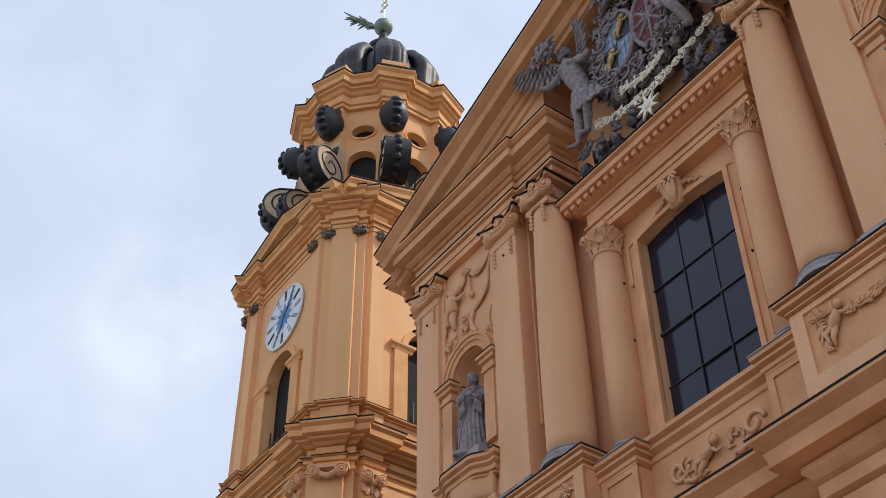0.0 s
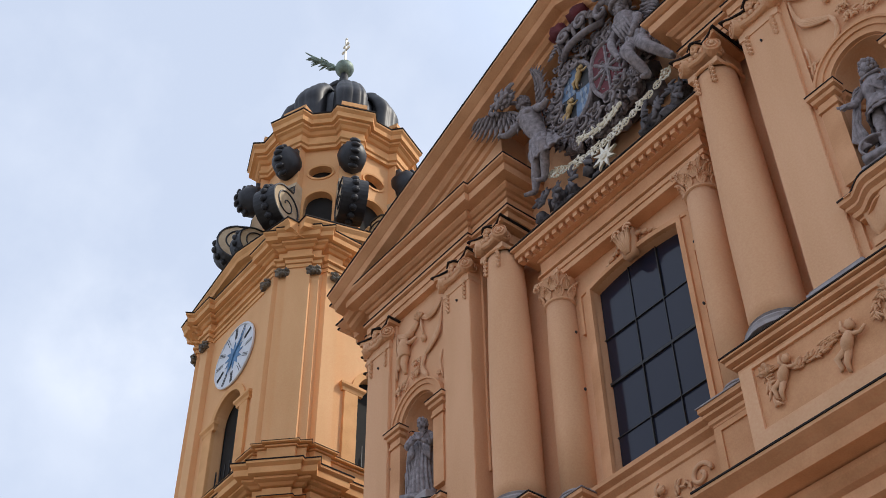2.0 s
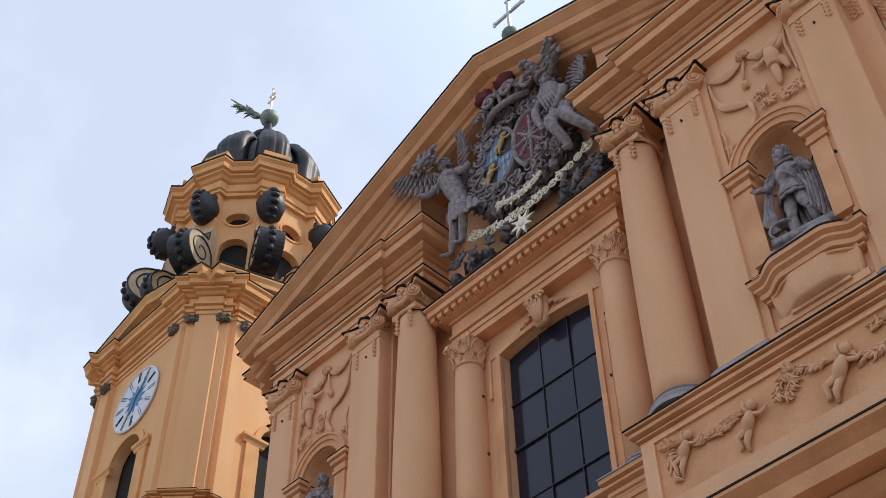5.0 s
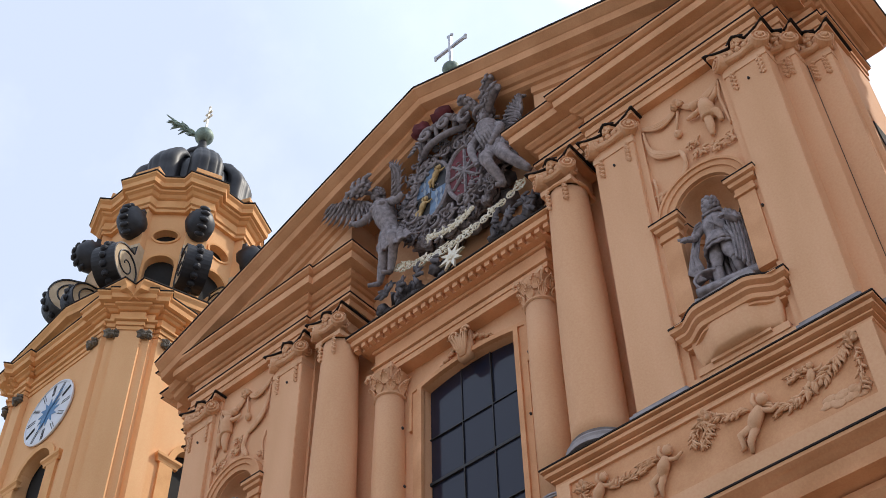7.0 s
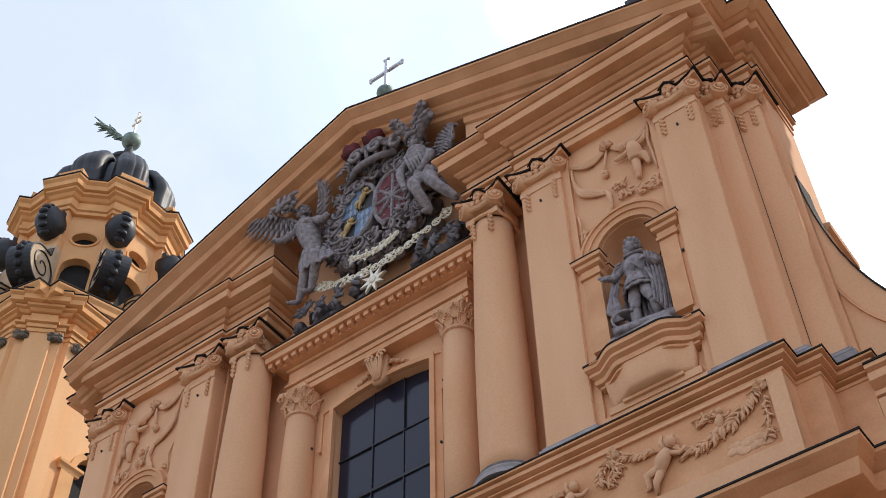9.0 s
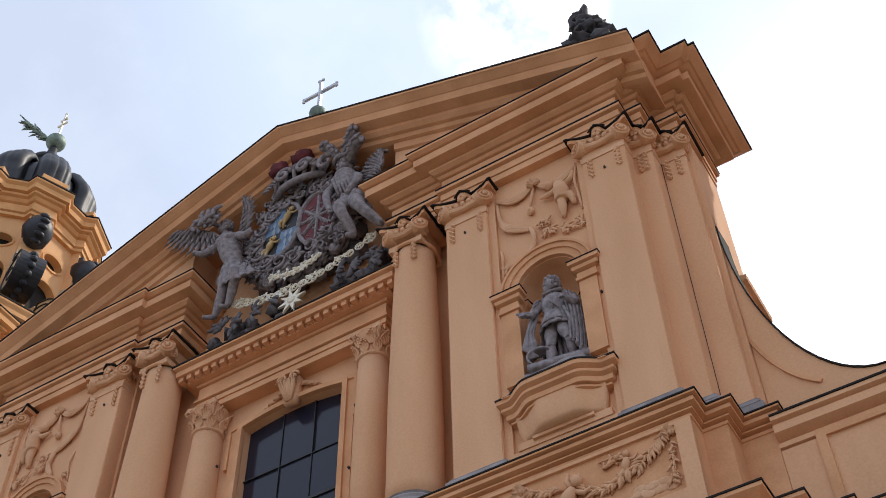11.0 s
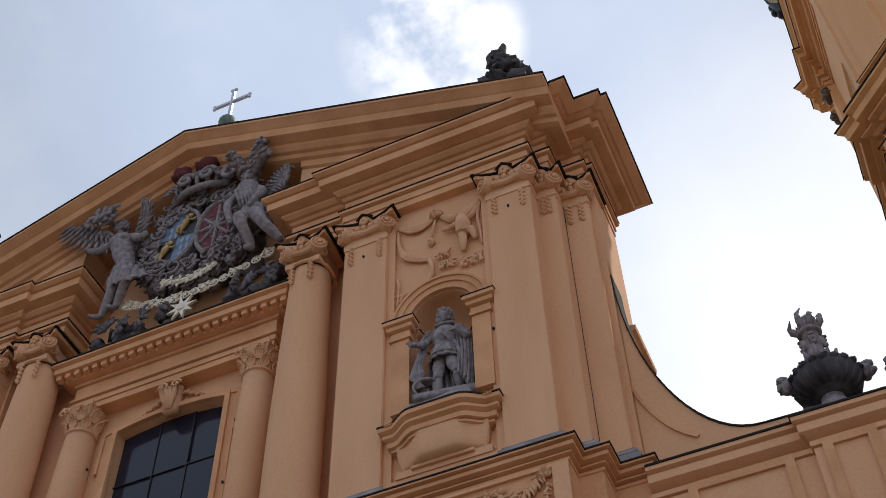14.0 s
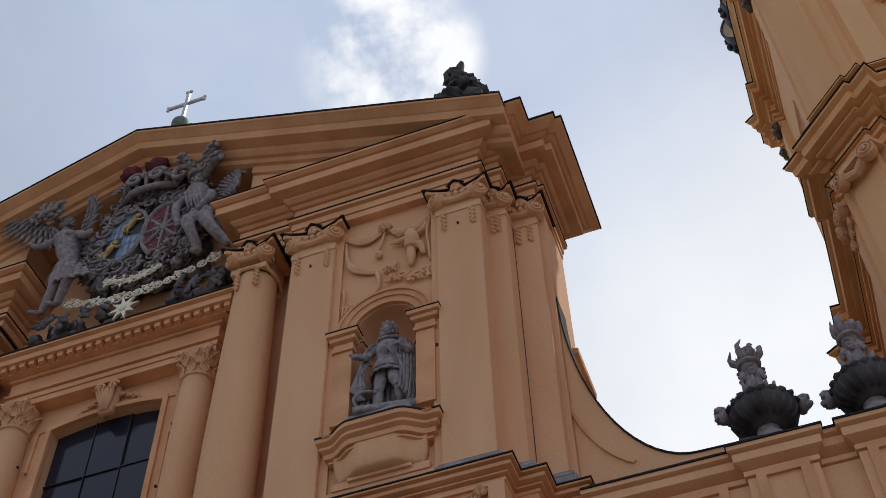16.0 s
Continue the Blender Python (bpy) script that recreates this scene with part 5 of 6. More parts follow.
def robed_figure(bm):
    """A standing figure in a long robe and mantle, arms held before the chest."""
    def robe(u, v):
        a = math.pi * (0.95 + 1.1 * u)
        f = fold(u * 9 + 0.35 * math.sin(3 * v)) * (0.25 + 0.75 * v)
        r = 0.24 + 0.13 * v ** 1.4 + 0.12 * f
        return (r * math.cos(a) * 1.05, r * 0.85 * math.sin(a), 1.72 - 1.7 * v)
    cloth(bm, robe, 90, 26, 0.08)
    lathe(bm, [(0.3, 0.05), (0.26, 1.0), (0.24, 1.6), (0.31, 1.9), (0.31, 2.05), (0.22, 2.2), (0.1, 2.28)], 20, 0, 0, 0, 0.75)
    for s in (-1, 1):
        def mantle(u, v, s=s):
            x = 0.2 + 0.36 * u + 0.08 * v - 0.18 * v * (1 - u)
            f = fold(u * 4 + 0.5 * v + 0.2 * s)
            drop = 2.24 - 0.35 * u * u
            return (s * (x + 0.03 * math.sin(5 * v)), 0.2 - 0.3 * math.cos(1.4 * u) * (1 - 0.3 * v) - 0.11 * f * v ** 0.5, drop - (1.9 - 0.25 * u) * v)
        cloth(bm, mantle, 36, 30, 0.06 * s)
        tube(bm, [(0.34 * s, -0.02, 2.08), (0.46 * s, -0.14, 1.78), (0.3 * s, -0.36, 1.62)], [0.12, 0.11, 0.13], 12)
        tube(bm, [(0.3 * s, -0.36, 1.62), (0.1 * s, -0.42, 1.74)], [0.07, 0.05], 9)
        hand(bm, 0.06 * s, -0.43, 1.77)
        for k in range(5):
            tube(bm, [(0.33 * s - 0.03 * k * s, -0.3 - 0.02 * k, 1.6), (0.34 * s - 0.04 * k * s, -0.3, 1.35 - 0.05 * (k % 2)), (0.36 * s - 0.04 * k * s, -0.26, 1.1 + 0.04 * k)], [0.04, 0.045, 0.02], 6)
    for k in range(4):
        tube(bm, [(-0.22 + 0.03 * k, -0.16 - 0.02 * k, 2.2 - 0.05 * k), (0, -0.27, 2.06 - 0.08 * k), (0.22 - 0.03 * k, -0.16 - 0.02 * k, 2.2 - 0.05 * k)], 0.028, 6)
    head(bm, 0.0, -0.06, 2.5, 40, -20)
    box(bm, -0.6, 0.6, -0.4, 0.4, -0.12, 0.04)


def armoured_figure(bm):
    """A standing ruler in armour with a cloak, a staff in one hand."""
    for s, fx, kn in ((-1, -0.22, -0.02), (1, 0.3, -0.16)):
        tube(bm, [(0.13 * s, 0, 1.35), (0.17 * s, kn * 0.7, 1.0), (fx * 0.9, kn, 0.74), (fx, kn * 0.6 + 0.02, 0.52), (fx * 1.02, 0.03, 0.34), (fx * 1.05, 0.02, 0.1)], [0.17, 0.155, 0.105, 0.125, 0.1, 0.065], 14)
        tube(bm, [(fx * 1.05, 0.05, 0.08), (fx * 1.25, -0.24, 0.05)], [0.085, 0.06], 9)
        tube(bm, [(fx * 0.9 - 0.1, kn - 0.03, 0.7), (fx * 0.9, kn - 0.11, 0.68), (fx * 0.9 + 0.1, kn - 0.03, 0.7)], 0.03, 6)
    # pleated skirt of the armour in two tiers
    for z0, z1, r0, r1, n in ((1.56, 1.22, 0.25, 0.34, 13), (1.34, 1.1, 0.28, 0.35, 12)):
        def skirt(u, v, z0=z0, z1=z1, r0=r0, r1=r1, n=n):
            a = 2 * math.pi * u
            r = r0 + (r1 - r0) * v + 0.035 * fold(u * n) * (0.4 + v)
            return (r * math.cos(a), 0.82 * r * math.sin(a), z0 + (z1 - z0) * v)
        cloth(bm, skirt, 78, 5, -0.04)
    lathe(bm, [(0.25, 1.3), (0.245, 1.5), (0.24, 1.58), (0.29, 1.75), (0.325, 1.92), (0.3, 2.08), (0.2, 2.2), (0.1, 2.27)], 22, 0, 0, 0, 0.78)
    for z in (1.52, 1.58):
        tube(bm, [(0.26 * math.cos(2 * math.pi * k / 16), 0.205 * math.sin(2 * math.pi * k / 16), z) for k in range(17)], 0.03, 6)
    tube(bm, [(0, -0.24, 1.62), (0, -0.27, 1.86), (0, -0.2, 2.12)], 0.018, 5)
    tube(bm, [(-0.25, -0.1, 2.12), (0.0, -0.27, 1.8), (0.26, -0.12, 1.5)], 0.03, 6)
    # arm held out with a staff
    tube(bm, [(-0.3, 0, 2.06), (-0.47, -0.04, 1.86), (-0.52, -0.12, 1.68)], [0.12, 0.11, 0.09], 12)
    tube(bm, [(-0.52, -0.12, 1.68), (-0.6, -0.3, 1.55), (-0.66, -0.38, 1.5)], [0.085, 0.07, 0.055], 10)
    hand(bm, -0.68, -0.4, 1.48)
    tube(bm, [(-0.5, -0.36, 1.44), (-0.82, -0.44, 1.53)], 0.032, 8)
    for k in range(4):
        tube(bm, [(-0.3 - 0.06 * k, -0.12, 2.08 - 0.09 * k), (-0.4 - 0.05 * k, -0.17, 2.0 - 0.1 * k), (-0.5 - 0.02 * k, -0.06, 2.0 - 0.11 * k)], 0.025, 6)
    # arm bent to the chest
    tube(bm, [(0.3, 0, 2.06), (0.48, -0.06, 1.82), (0.5, -0.16, 1.66)], [0.12, 0.11, 0.09], 12)
    tube(bm, [(0.5, -0.16, 1.66), (0.38, -0.33, 1.68), (0.29, -0.37, 1.74)], [0.085, 0.07, 0.055], 10)
    hand(bm, 0.27, -0.38, 1.75)

    # cloak: behind the body, over one shoulder, and swirling to the ground
    def behind(u, v):
        x = (-0.34 - 0.3 * v * (1 - 0.6 * v) + (0.7 + 0.45 * v) * u) * 1.0
        f = fold(u * 7 + 0.6 * math.sin(2.5 * v))
        return (x, 0.28 - 0.17 * f * (0.3 + v), 2.2 - 0.12 * abs(u - 0.45) - 2.12 * v)
    cloth(bm, behind, 70, 26, 0.06)

    def over(u, v):
        f = fold(u * 4.5 + 0.7 * v)
        x = 0.2 + 0.4 * u + 0.1 * math.sin(2.2 * v) + 0.14 * v * (0.5 - u)
        return (x, 0.06 - 0.26 * math.sin(1.6 * (1 - u) + 0.3) * min(1, 0.55 + v) - 0.15 * f * (0.3 + 0.7 * v), 2.22 - 0.25 * u * u - (1.7 + 0.3 * u) * v)
    cloth(bm, over, 44, 28, 0.06)

    def swirl(u, v):
        a = 0.6 + 5.2 * u
        r = 0.3 - 0.2 * u
        return (-0.5 + r * math.cos(a), 0.1 - 0.3 * v + 0.05 * math.sin(9 * u), 0.36 + 1.1 * r * math.sin(a))
    cloth(bm, swirl, 30, 5, 0.04)
    for k in range(5):
        tube(bm, [(-0.42 - 0.04 * k, -0.02, 1.75), (-0.6 - 0.03 * k, -0.02 - 0.06 * (k % 2), 1.2), (-0.52 - 0.07 * k, -0.08, 0.8), (-0.7 + 0.05 * k, -0.1, 0.45)], [0.02, 0.05, 0.055, 0.03], 7)
    tube(bm, [(-0.32, 0.1, 2.16), (-0.2, -0.16, 2.2), (0, -0.23, 2.17), (0.2, -0.17, 2.21), (0.34, 0.08, 2.18)], [0.03, 0.04, 0.03, 0.045, 0.04], 8)
    head(bm, -0.02, -0.05, 2.5, 46, -58, 1.15)
    for i in range(9):
        a = math.pi * i / 8
        leaf_way = (-0.02 + 0.15 * math.cos(a), -0.05 + 0.15 * math.sin(a), 2.64)
        blob(bm, leaf_way, (0.04, 0.035, 0.07), 6, 5, 0.4, i)
    tube(bm, [(0.26, -0.3, 1.5), (0.5, -0.2, 0.75), (0.6, -0.1, 0.15)], [0.035, 0.03, 0.02], 8)
    for i in range(9):
        blob(bm, (0.6 - 0.15 * i, 0.12 + 0.05 * (i % 2), 0.1), (0.16, 0.14, 0.12), 8, 6, 0.7, i)
    box(bm, -0.7, 0.7, -0.4, 0.4, -0.12, 0.04)


for s, make, label, turn in ((1, armoured_figure, "grey stone statue of an armoured figure with cloak in a niche", 10), (-1, robed_figure, "grey stone statue of a robed figure in a niche", 32)):
    bm = bmesh.new()
    make(bm)
    carve(bm, 0.012, 9.0, 0)
    st = finish("statue", bm, STONE, None, smooth=True)
    st.location, st.rotation_euler.z, st.scale = (s * NX + 0.06, 0.25, 22.36), radians(turn), (1.06 if s > 0 else 0.96, 1.05, 1.15 if s > 0 else 1.08)
    tagged(st, label, "statue")

# ---- stucco reliefs ----


def leaf(bm, at, way, size, lift=0.05, width=0.24):
    """A small rounded, pointed leaf lying on the wall and facing -y."""
    d = Vector((math.cos(way), 0, math.sin(way)))
    q = Vector((-math.sin(way), 0, math.cos(way)))
    at = Vector(at)
    depth = 0.5 * lift + min(size * 0.14, 0.06)
    rows = []
    for t in (-0.7, -0.3, 0.15, 0.55):
        w = size * width * 0.9 * (1 - abs(t + 0.15) ** 1.3)
        bend = 0.12 * size * math.sin(2.5 * t)
        c = at + d * size * 0.5 * t + q * bend
        rows.append([bm.verts.new(c + q * w * math.cos(k) - Vector((0, depth * max(math.sin(k), -0.3) * (1 - 0.6 * abs(t)), 0))) for k in (0, 0.9, 1.57, 2.24, math.pi, -1.57)])
    base, tip = bm.verts.new(at - d * size * 0.5), bm.verts.new(at + d * size * 0.52 + q * size * 0.08)
    for a, b in zip(rows, rows[1:]):
        for k in range(6):
            bm.faces.new((a[k], a[(k + 1) % 6], b[(k + 1) % 6], b[k]))
    for k in range(6):
        bm.faces.new((base, rows[0][(k + 1) % 6], rows[0][k]))
        bm.faces.new((tip, rows[-1][k], rows[-1][(k + 1) % 6]))


def bow(bm, x, y, z, r):
    for a in (0.5, 2.6, -0.6, 3.8, 1.57):
        tube(bm, [(x, y, z), (x + r * math.cos(a), y - 0.1, z + r * math.sin(a)), (x + r * 1.1 * math.cos(a + 0.5), y - 0.03, z + r * 0.9 * math.sin(a + 0.5)), (x, y, z)], [0.06, 0.07, 0.07, 0.05], 6)


def infant(bm, x, y, z, size, way):
    """A small plain reclining stucco figure."""
    c, s = math.cos(way), math.sin(way)

    def at(u, v, d=0.0):
        return (x + size * (u * c - v * s), y - d * size, z + size * (u * s + v * c))
    tube(bm, [at(-0.35, 0, 0.1), at(0, 0.05, 0.2), at(0.4, 0.1, 0.16)], [0.2 * size, 0.26 * size, 0.2 * size], 9)
    blob(bm, at(0.72, 0.2, 0.2), (0.2 * size, 0.2 * size, 0.22 * size), 10, 7, 0.15, x)
    for i in range(6):
        a = 2 * math.pi * i / 6
        blob(bm, at(0.78 + 0.15 * math.cos(a), 0.26 + 0.15 * math.sin(a), 0.18), (0.09 * size, 0.09 * size, 0.09 * size), 6, 4)
    tube(bm, [at(0.4, 0.2, 0.15), at(0.55, 0.55, 0.2), at(0.85, 0.75, 0.12)], [0.11 * size, 0.09 * size, 0.06 * size], 7)
    tube(bm, [at(0.35, -0.02, 0.2), at(0.45, -0.4, 0.2), at(0.8, -0.45, 0.12)], [0.11 * size, 0.09 * size, 0.06 * size], 7)
    tube(bm, [at(-0.3, 0.05, 0.15), at(-0.75, 0.25, 0.22), at(-1.05, -0.05, 0.12), at(-1.2, 0.0, 0.1)], [0.17 * size, 0.14 * size, 0.1 * size, 0.06 * size], 8)
    tube(bm, [at(-0.3, -0.05, 0.12), at(-0.8, -0.2, 0.18), at(-1.15, -0.45, 0.1)], [0.16 * size, 0.13 * size, 0.07 * size], 8)


for s in (1, -1):
    rnd = random.Random(20 + s)
    # long panel: knotted leaf sprays, a garland and winged infants
    y = -0.13

    def spray(bm, pts, fat, count, big):
        """Loose leaves along a bent twig."""
        twig = [Vector((s * px, y - 0.03, pz)) for px, pz in pts]
        tube(bm, twig, 0.03, 6)
        for i in range(int(count * 1.6)):
            t = rnd.random() * (len(twig) - 1)
            a, b = twig[int(t)], twig[min(int(t) + 1, len(twig) - 1)]
            p = a.lerp(b, t - int(t))
            way = math.atan2(b.z - a.z, b.x - a.x) + rnd.choice((-1, 1)) * rnd.uniform(0.2, 1.0)
            q = big * rnd.uniform(0.6, 1.15)
            leaf(bm, (p.x + 0.4 * q * math.cos(way) + rnd.uniform(-fat, fat), y - rnd.uniform(0.0, 0.07), p.z + 0.4 * q * math.sin(way) + rnd.uniform(-fat, fat)), way, q, 0.05, 0.2)
    for pts, fat, count, big in ((((10.9, 19.0), (10.6, 18.75), (10.2, 18.45), (9.7, 18.25)), 0.05, 46, 0.3), (((9.7, 18.25), (9.3, 18.2), (8.9, 18.35)), 0.05, 34, 0.26), (((8.4, 18.6), (7.95, 18.72), (7.5, 18.95)), 0.03, 26, 0.24), (((7.5, 19.0), (7.5, 18.7), (7.35, 18.3)), 0.06, 26, 0.26), (((7.5, 18.95), (7.2, 18.7), (7.1, 18.4)), 0.04, 16, 0.26), (((10.95, 18.75), (10.95, 18.3), (10.85, 17.8)), 0.05, 20, 0.22), (((4.15, 18.9), (4.3, 18.5), (4.35, 17.9)), 0.05, 26, 0.24), (((4.9, 18.5), (5.6, 18.45), (6.1, 18.6)), 0.05, 30, 0.24), (((9.4, 18.75), (9.65, 18.85), (9.9, 18.8)), 0.03, 16, 0.22)):
        bm = bmesh.new()
        spray(bm, pts, fat, count, big)
        part("leaf_spray", bm, STUCCO, front, smooth=True)
    for gx, gz in ((4.25, 18.85), (7.48, 18.98), (10.92, 19.0)):
        bm = bmesh.new()
        bow(bm, s * gx, y - 0.01, gz, 0.13)
        part("bow", bm, STUCCO, front, smooth=True)
    for ix, iz, w, q in ((8.62, 18.22, 0.8, 0.6), (6.36, 18.22, 0.95, 0.54), (4.7, 18.45, 0.9, 0.48), (9.95, 18.58, 1.2, 0.36)):
        bm = bmesh.new()
        infant(bm, s * ix, y, iz, q, w if s > 0 else math.pi - w)
        for k in range(9):
            leaf(bm, (s * (ix - 0.45 * q - 0.05 * k), y - 0.03, iz + 0.65 * q + 0.05 * (k % 3)), (2.7 if s > 0 else 0.44) + 0.12 * (k % 3), 0.5 * q, 0.05, 0.16)
        part("relief_figure", bm, STUCCO, front, smooth=True)
    bm = bmesh.new()
    for k in range(12):
        blob(bm, (s * (10.05 + 0.075 * k), y + 0.01, 17.82 + 0.1 * math.sin(1.7 * k)), (0.16, 0.025, 0.1), 9, 5, 0.6, k)
    part("cloud", bm, STUCCO, front, smooth=True)
    # drapery relief over the niche: a knotted cloth hung from the top edge, an infant and fallen flowers
    y = 0.20
    cxr = s * NX

    def put(px, pz, d=0.0):
        return (cxr + s * (px - 8.59), y - d, pz)

    def swag(bm, pts, fat, strands):
        """Several folds of cloth side by side along one sagging line."""
        for k in range(strands):
            o = fat * (k / max(1, strands - 1) - 0.5)
            n = len(pts)
            tube(bm, [put(px, pz + o * math.sin(math.pi * (0.12 + 0.76 * i / (n - 1))), 0.05 + 0.05 * math.sin(math.pi * i / (n - 1)) - 0.03 * abs(o) / fat) for i, (px, pz) in enumerate(pts)], [0.03] + [fat / strands * 0.8] * (n - 2) + [0.03], 9)
    for pts, fat, strands in ((((7.36, 29.5), (7.75, 29.2), (8.1, 29.18), (8.5, 29.46)), 0.2, 4), (((8.58, 29.46), (8.85, 29.16), (9.2, 29.06), (9.5, 29.2), (9.8, 29.5)), 0.22, 4), (((7.36, 29.3), (7.4, 28.7), (7.55, 28.2), (7.9, 27.9), (8.25, 27.72)), 0.26, 5), (((8.25, 27.75), (8.36, 27.4), (8.36, 27.1), (8.15, 26.75)), 0.24, 4), (((9.8, 29.45), (9.72, 28.8), (9.76, 28.2), (9.8, 27.6)), 0.14, 3), (((7.36, 27.3), (7.42, 26.8), (7.36, 26.2)), 0.12, 3)):
        bm = bmesh.new()
        swag(bm, pts, fat, strands)
        part("drapery", bm, STUCCO, front, smooth=True)
    bm = bmesh.new()
    bow(bm, cxr + s * (8.52 - 8.59), y - 0.08, 29.46, 0.15)
    part("bow", bm, STUCCO, front, smooth=True)
    bm = bmesh.new()
    tube(bm, [put(9.3, 28.2, 0.1), put(9.32, 28.5, 0.14), put(9.28, 28.85, 0.12)], [0.2, 0.22, 0.17], 12)
    blob(bm, put(9.0, 28.98, 0.13), (0.15, 0.13, 0.15), 10, 7, 0.2, 4)
    tube(bm, [put(9.28, 28.2, 0.1), put(9.3, 27.9, 0.14), put(9.27, 27.5, 0.08)], [0.13, 0.12, 0.06], 9)
    tube(bm, [put(9.36, 28.25, 0.1), put(9.55, 28.2, 0.16), put(9.62, 27.85, 0.08)], [0.13, 0.11, 0.06], 9)
    tube(bm, [put(9.2, 28.75, 0.1), put(8.95, 28.6, 0.14), put(8.7, 28.7, 0.08)], [0.09, 0.08, 0.05], 8)
    tube(bm, [put(9.4, 28.75, 0.1), put(9.62, 28.9, 0.12), put(9.72, 29.2, 0.08)], [0.09, 0.08, 0.05], 8)
    part("relief_figure", bm, STUCCO, front, smooth=True)
    bm = bmesh.new()
    blob(bm, put(8.34, 28.4, 0.06), (0.11, 0.1, 0.15), 10, 8, 0.3, 2)
    blob(bm, put(8.34, 28.38, 0.15), (0.03, 0.04, 0.05), 6, 5)
    tube(bm, [put(8.5, 29.4, 0.05), put(8.42, 28.9, 0.08), put(8.34, 28.55, 0.06)], [0.03, 0.05, 0.03], 7)
    part("mask", bm, STUCCO, front, smooth=True)
    for px, pz, n, spread in ((8.72, 27.66, 14, 0.16), (8.78, 27.25, 14, 0.17), (9.5, 27.08, 26, 0.24), (7.5, 26.5, 8, 0.1)):
        bm = bmesh.new()
        for k in range(n):
            leaf(bm, put(px + rnd.uniform(-1.3, 1.3) * spread, pz + rnd.uniform(-1, 1) * spread * 0.8, 0.06), rnd.uniform(0, 6.28), rnd.uniform(0.14, 0.26), 0.06, 0.28)
        part("flower_cluster", bm, STUCCO, front, smooth=True)
# scrollwork under the window: a reclining infant among curled leaves
rnd = random.Random(31)
bm = bmesh.new()
infant(bm, -0.2, 0.84, 18.1, 0.5, 0.5)
part("relief_figure", bm, STUCCO, front, smooth=True)
for s in (-1, 1):
    bm = bmesh.new()
    tube(bm, [(s * 1.25 + rr * math.cos(s * a), 0.83, 18.2 + rr * math.sin(s * a)) for a, rr in spiral(0.34, 0.06, 1.2, 26)], 0.06, 7)
    tube(bm, [(s * 0.5, 0.84, 17.8), (s * 0.8, 0.82, 17.72), (s * 1.1, 0.82, 17.85)], [0.04, 0.07, 0.05], 7)
    for k in range(14):
        leaf(bm, (s * rnd.uniform(0.4, 1.2), 0.84, rnd.uniform(17.7, 18.4)), rnd.uniform(0, 6.28), rnd.uniform(0.2, 0.32), 0.05)
    part("scrollwork", bm, STUCCO, front, smooth=True)

# ---- coat of arms in the open gable ----
arms = thing("coat_of_arms", "carved grey stone coat of arms with painted shields on a ledge", "coat of arms", (0.04, 0.45, 0.34))
rnd = random.Random(7)


def oval(cx, cz, a, b, tilt, n=28):
    t = radians(tilt)
    return [(cx + a * math.cos(u) * math.cos(t) - b * math.sin(u) * math.sin(t), cz + a * math.cos(u) * math.sin(t) + b * math.sin(u) * math.cos(t)) for u in [2 * math.pi * i / n for i in range(n)]]


def quarter(parent, cx, cz, a, b, tilt, q, mat, y):
    t = radians(tilt)
    pts = [(cx, cz)]
    for i in range(9):
        u = math.pi / 2 * (q + i / 8)
        pts.append((cx + a * math.cos(u) * math.cos(t) - b * math.sin(u) * math.sin(t), cz + a * math.cos(u) * math.sin(t) + b * math.sin(u) * math.cos(t)))
    bm = bmesh.new()
    prism(bm, pts, y - 0.03, y)
    part("field", bm, mat, parent)


for cx, cz, tilt, fields in ((-0.42, 32.95, -6, (IRON, BLUE, IRON, BLUE)), (1.02, 32.75, 6, (RED, RED, RED, RED))):
    bm = bmesh.new()
    prism(bm, oval(cx, cz, 0.78, 1.38, tilt), -0.24, 0.5)
    shield = part("shield", bm, STONE, arms)
    for q, m in enumerate(fields):
        quarter(shield, cx, cz, 0.66, 1.22, tilt, q, m, -0.25)
    bm = bmesh.new()
    ring = oval(cx, cz, 0.74, 1.32, tilt)
    tube(bm, [(x, -0.28, z) for x, z in ring + ring[:2]], 0.08, 7)
    part("shield_rim", bm, STONE, shield)
    bm = bmesh.new()
    for k in range(8 if cx < 0 else 34):
        u, r = rnd.uniform(0, 6.28), rnd.uniform(0.2, 0.85)
        leaf(bm, (cx + 0.6 * r * math.cos(u), -0.28, cz + 1.1 * r * math.sin(u)), rnd.uniform(0, 6.28), rnd.uniform(0.14, 0.3), 0.03)
    part("charges", bm, STONE, shield, smooth=True)
    if cx < 0:
        for qx, qz, n in ((-0.62, 33.3, 5), (-0.12, 32.2, 6)):
            for k in range(n):
                bm = bmesh.new()
                x, z = qx + 0.2 * (k % 2) - 0.08, qz + 0.34 * (k // 2) - 0.2
                prism(bm, [(x - 0.07, z), (x, z - 0.2), (x + 0.07, z), (x, z + 0.2)], -0.3, -0.27)
                part("lozenge", bm, PALEBLUE, shield)
        for gx, gz in ((-0.15, 33.5), (-0.72, 32.35)):
            bm = bmesh.new()
            infant(bm, gx, -0.28, gz, 0.42, 0.9)
            part("lion", bm, GOLD, shield, "gilded lion on the shield", smooth=True)
    else:
        bm = bmesh.new()
        for w in (-1, 1):
            tube(bm, [(cx - 0.5 * w, -0.3, cz - 0.6), (cx + 0.5 * w, -0.3, cz + 0.6)], 0.06, 6)
        tube(bm, [(cx, -0.3, cz - 1.1), (cx, -0.3, cz + 1.1)], 0.06, 6)
        tube(bm, [(cx - 0.6, -0.3, cz), (cx + 0.6, -0.3, cz)], 0.06, 6)
        part("lattice", bm, STONE, shield)

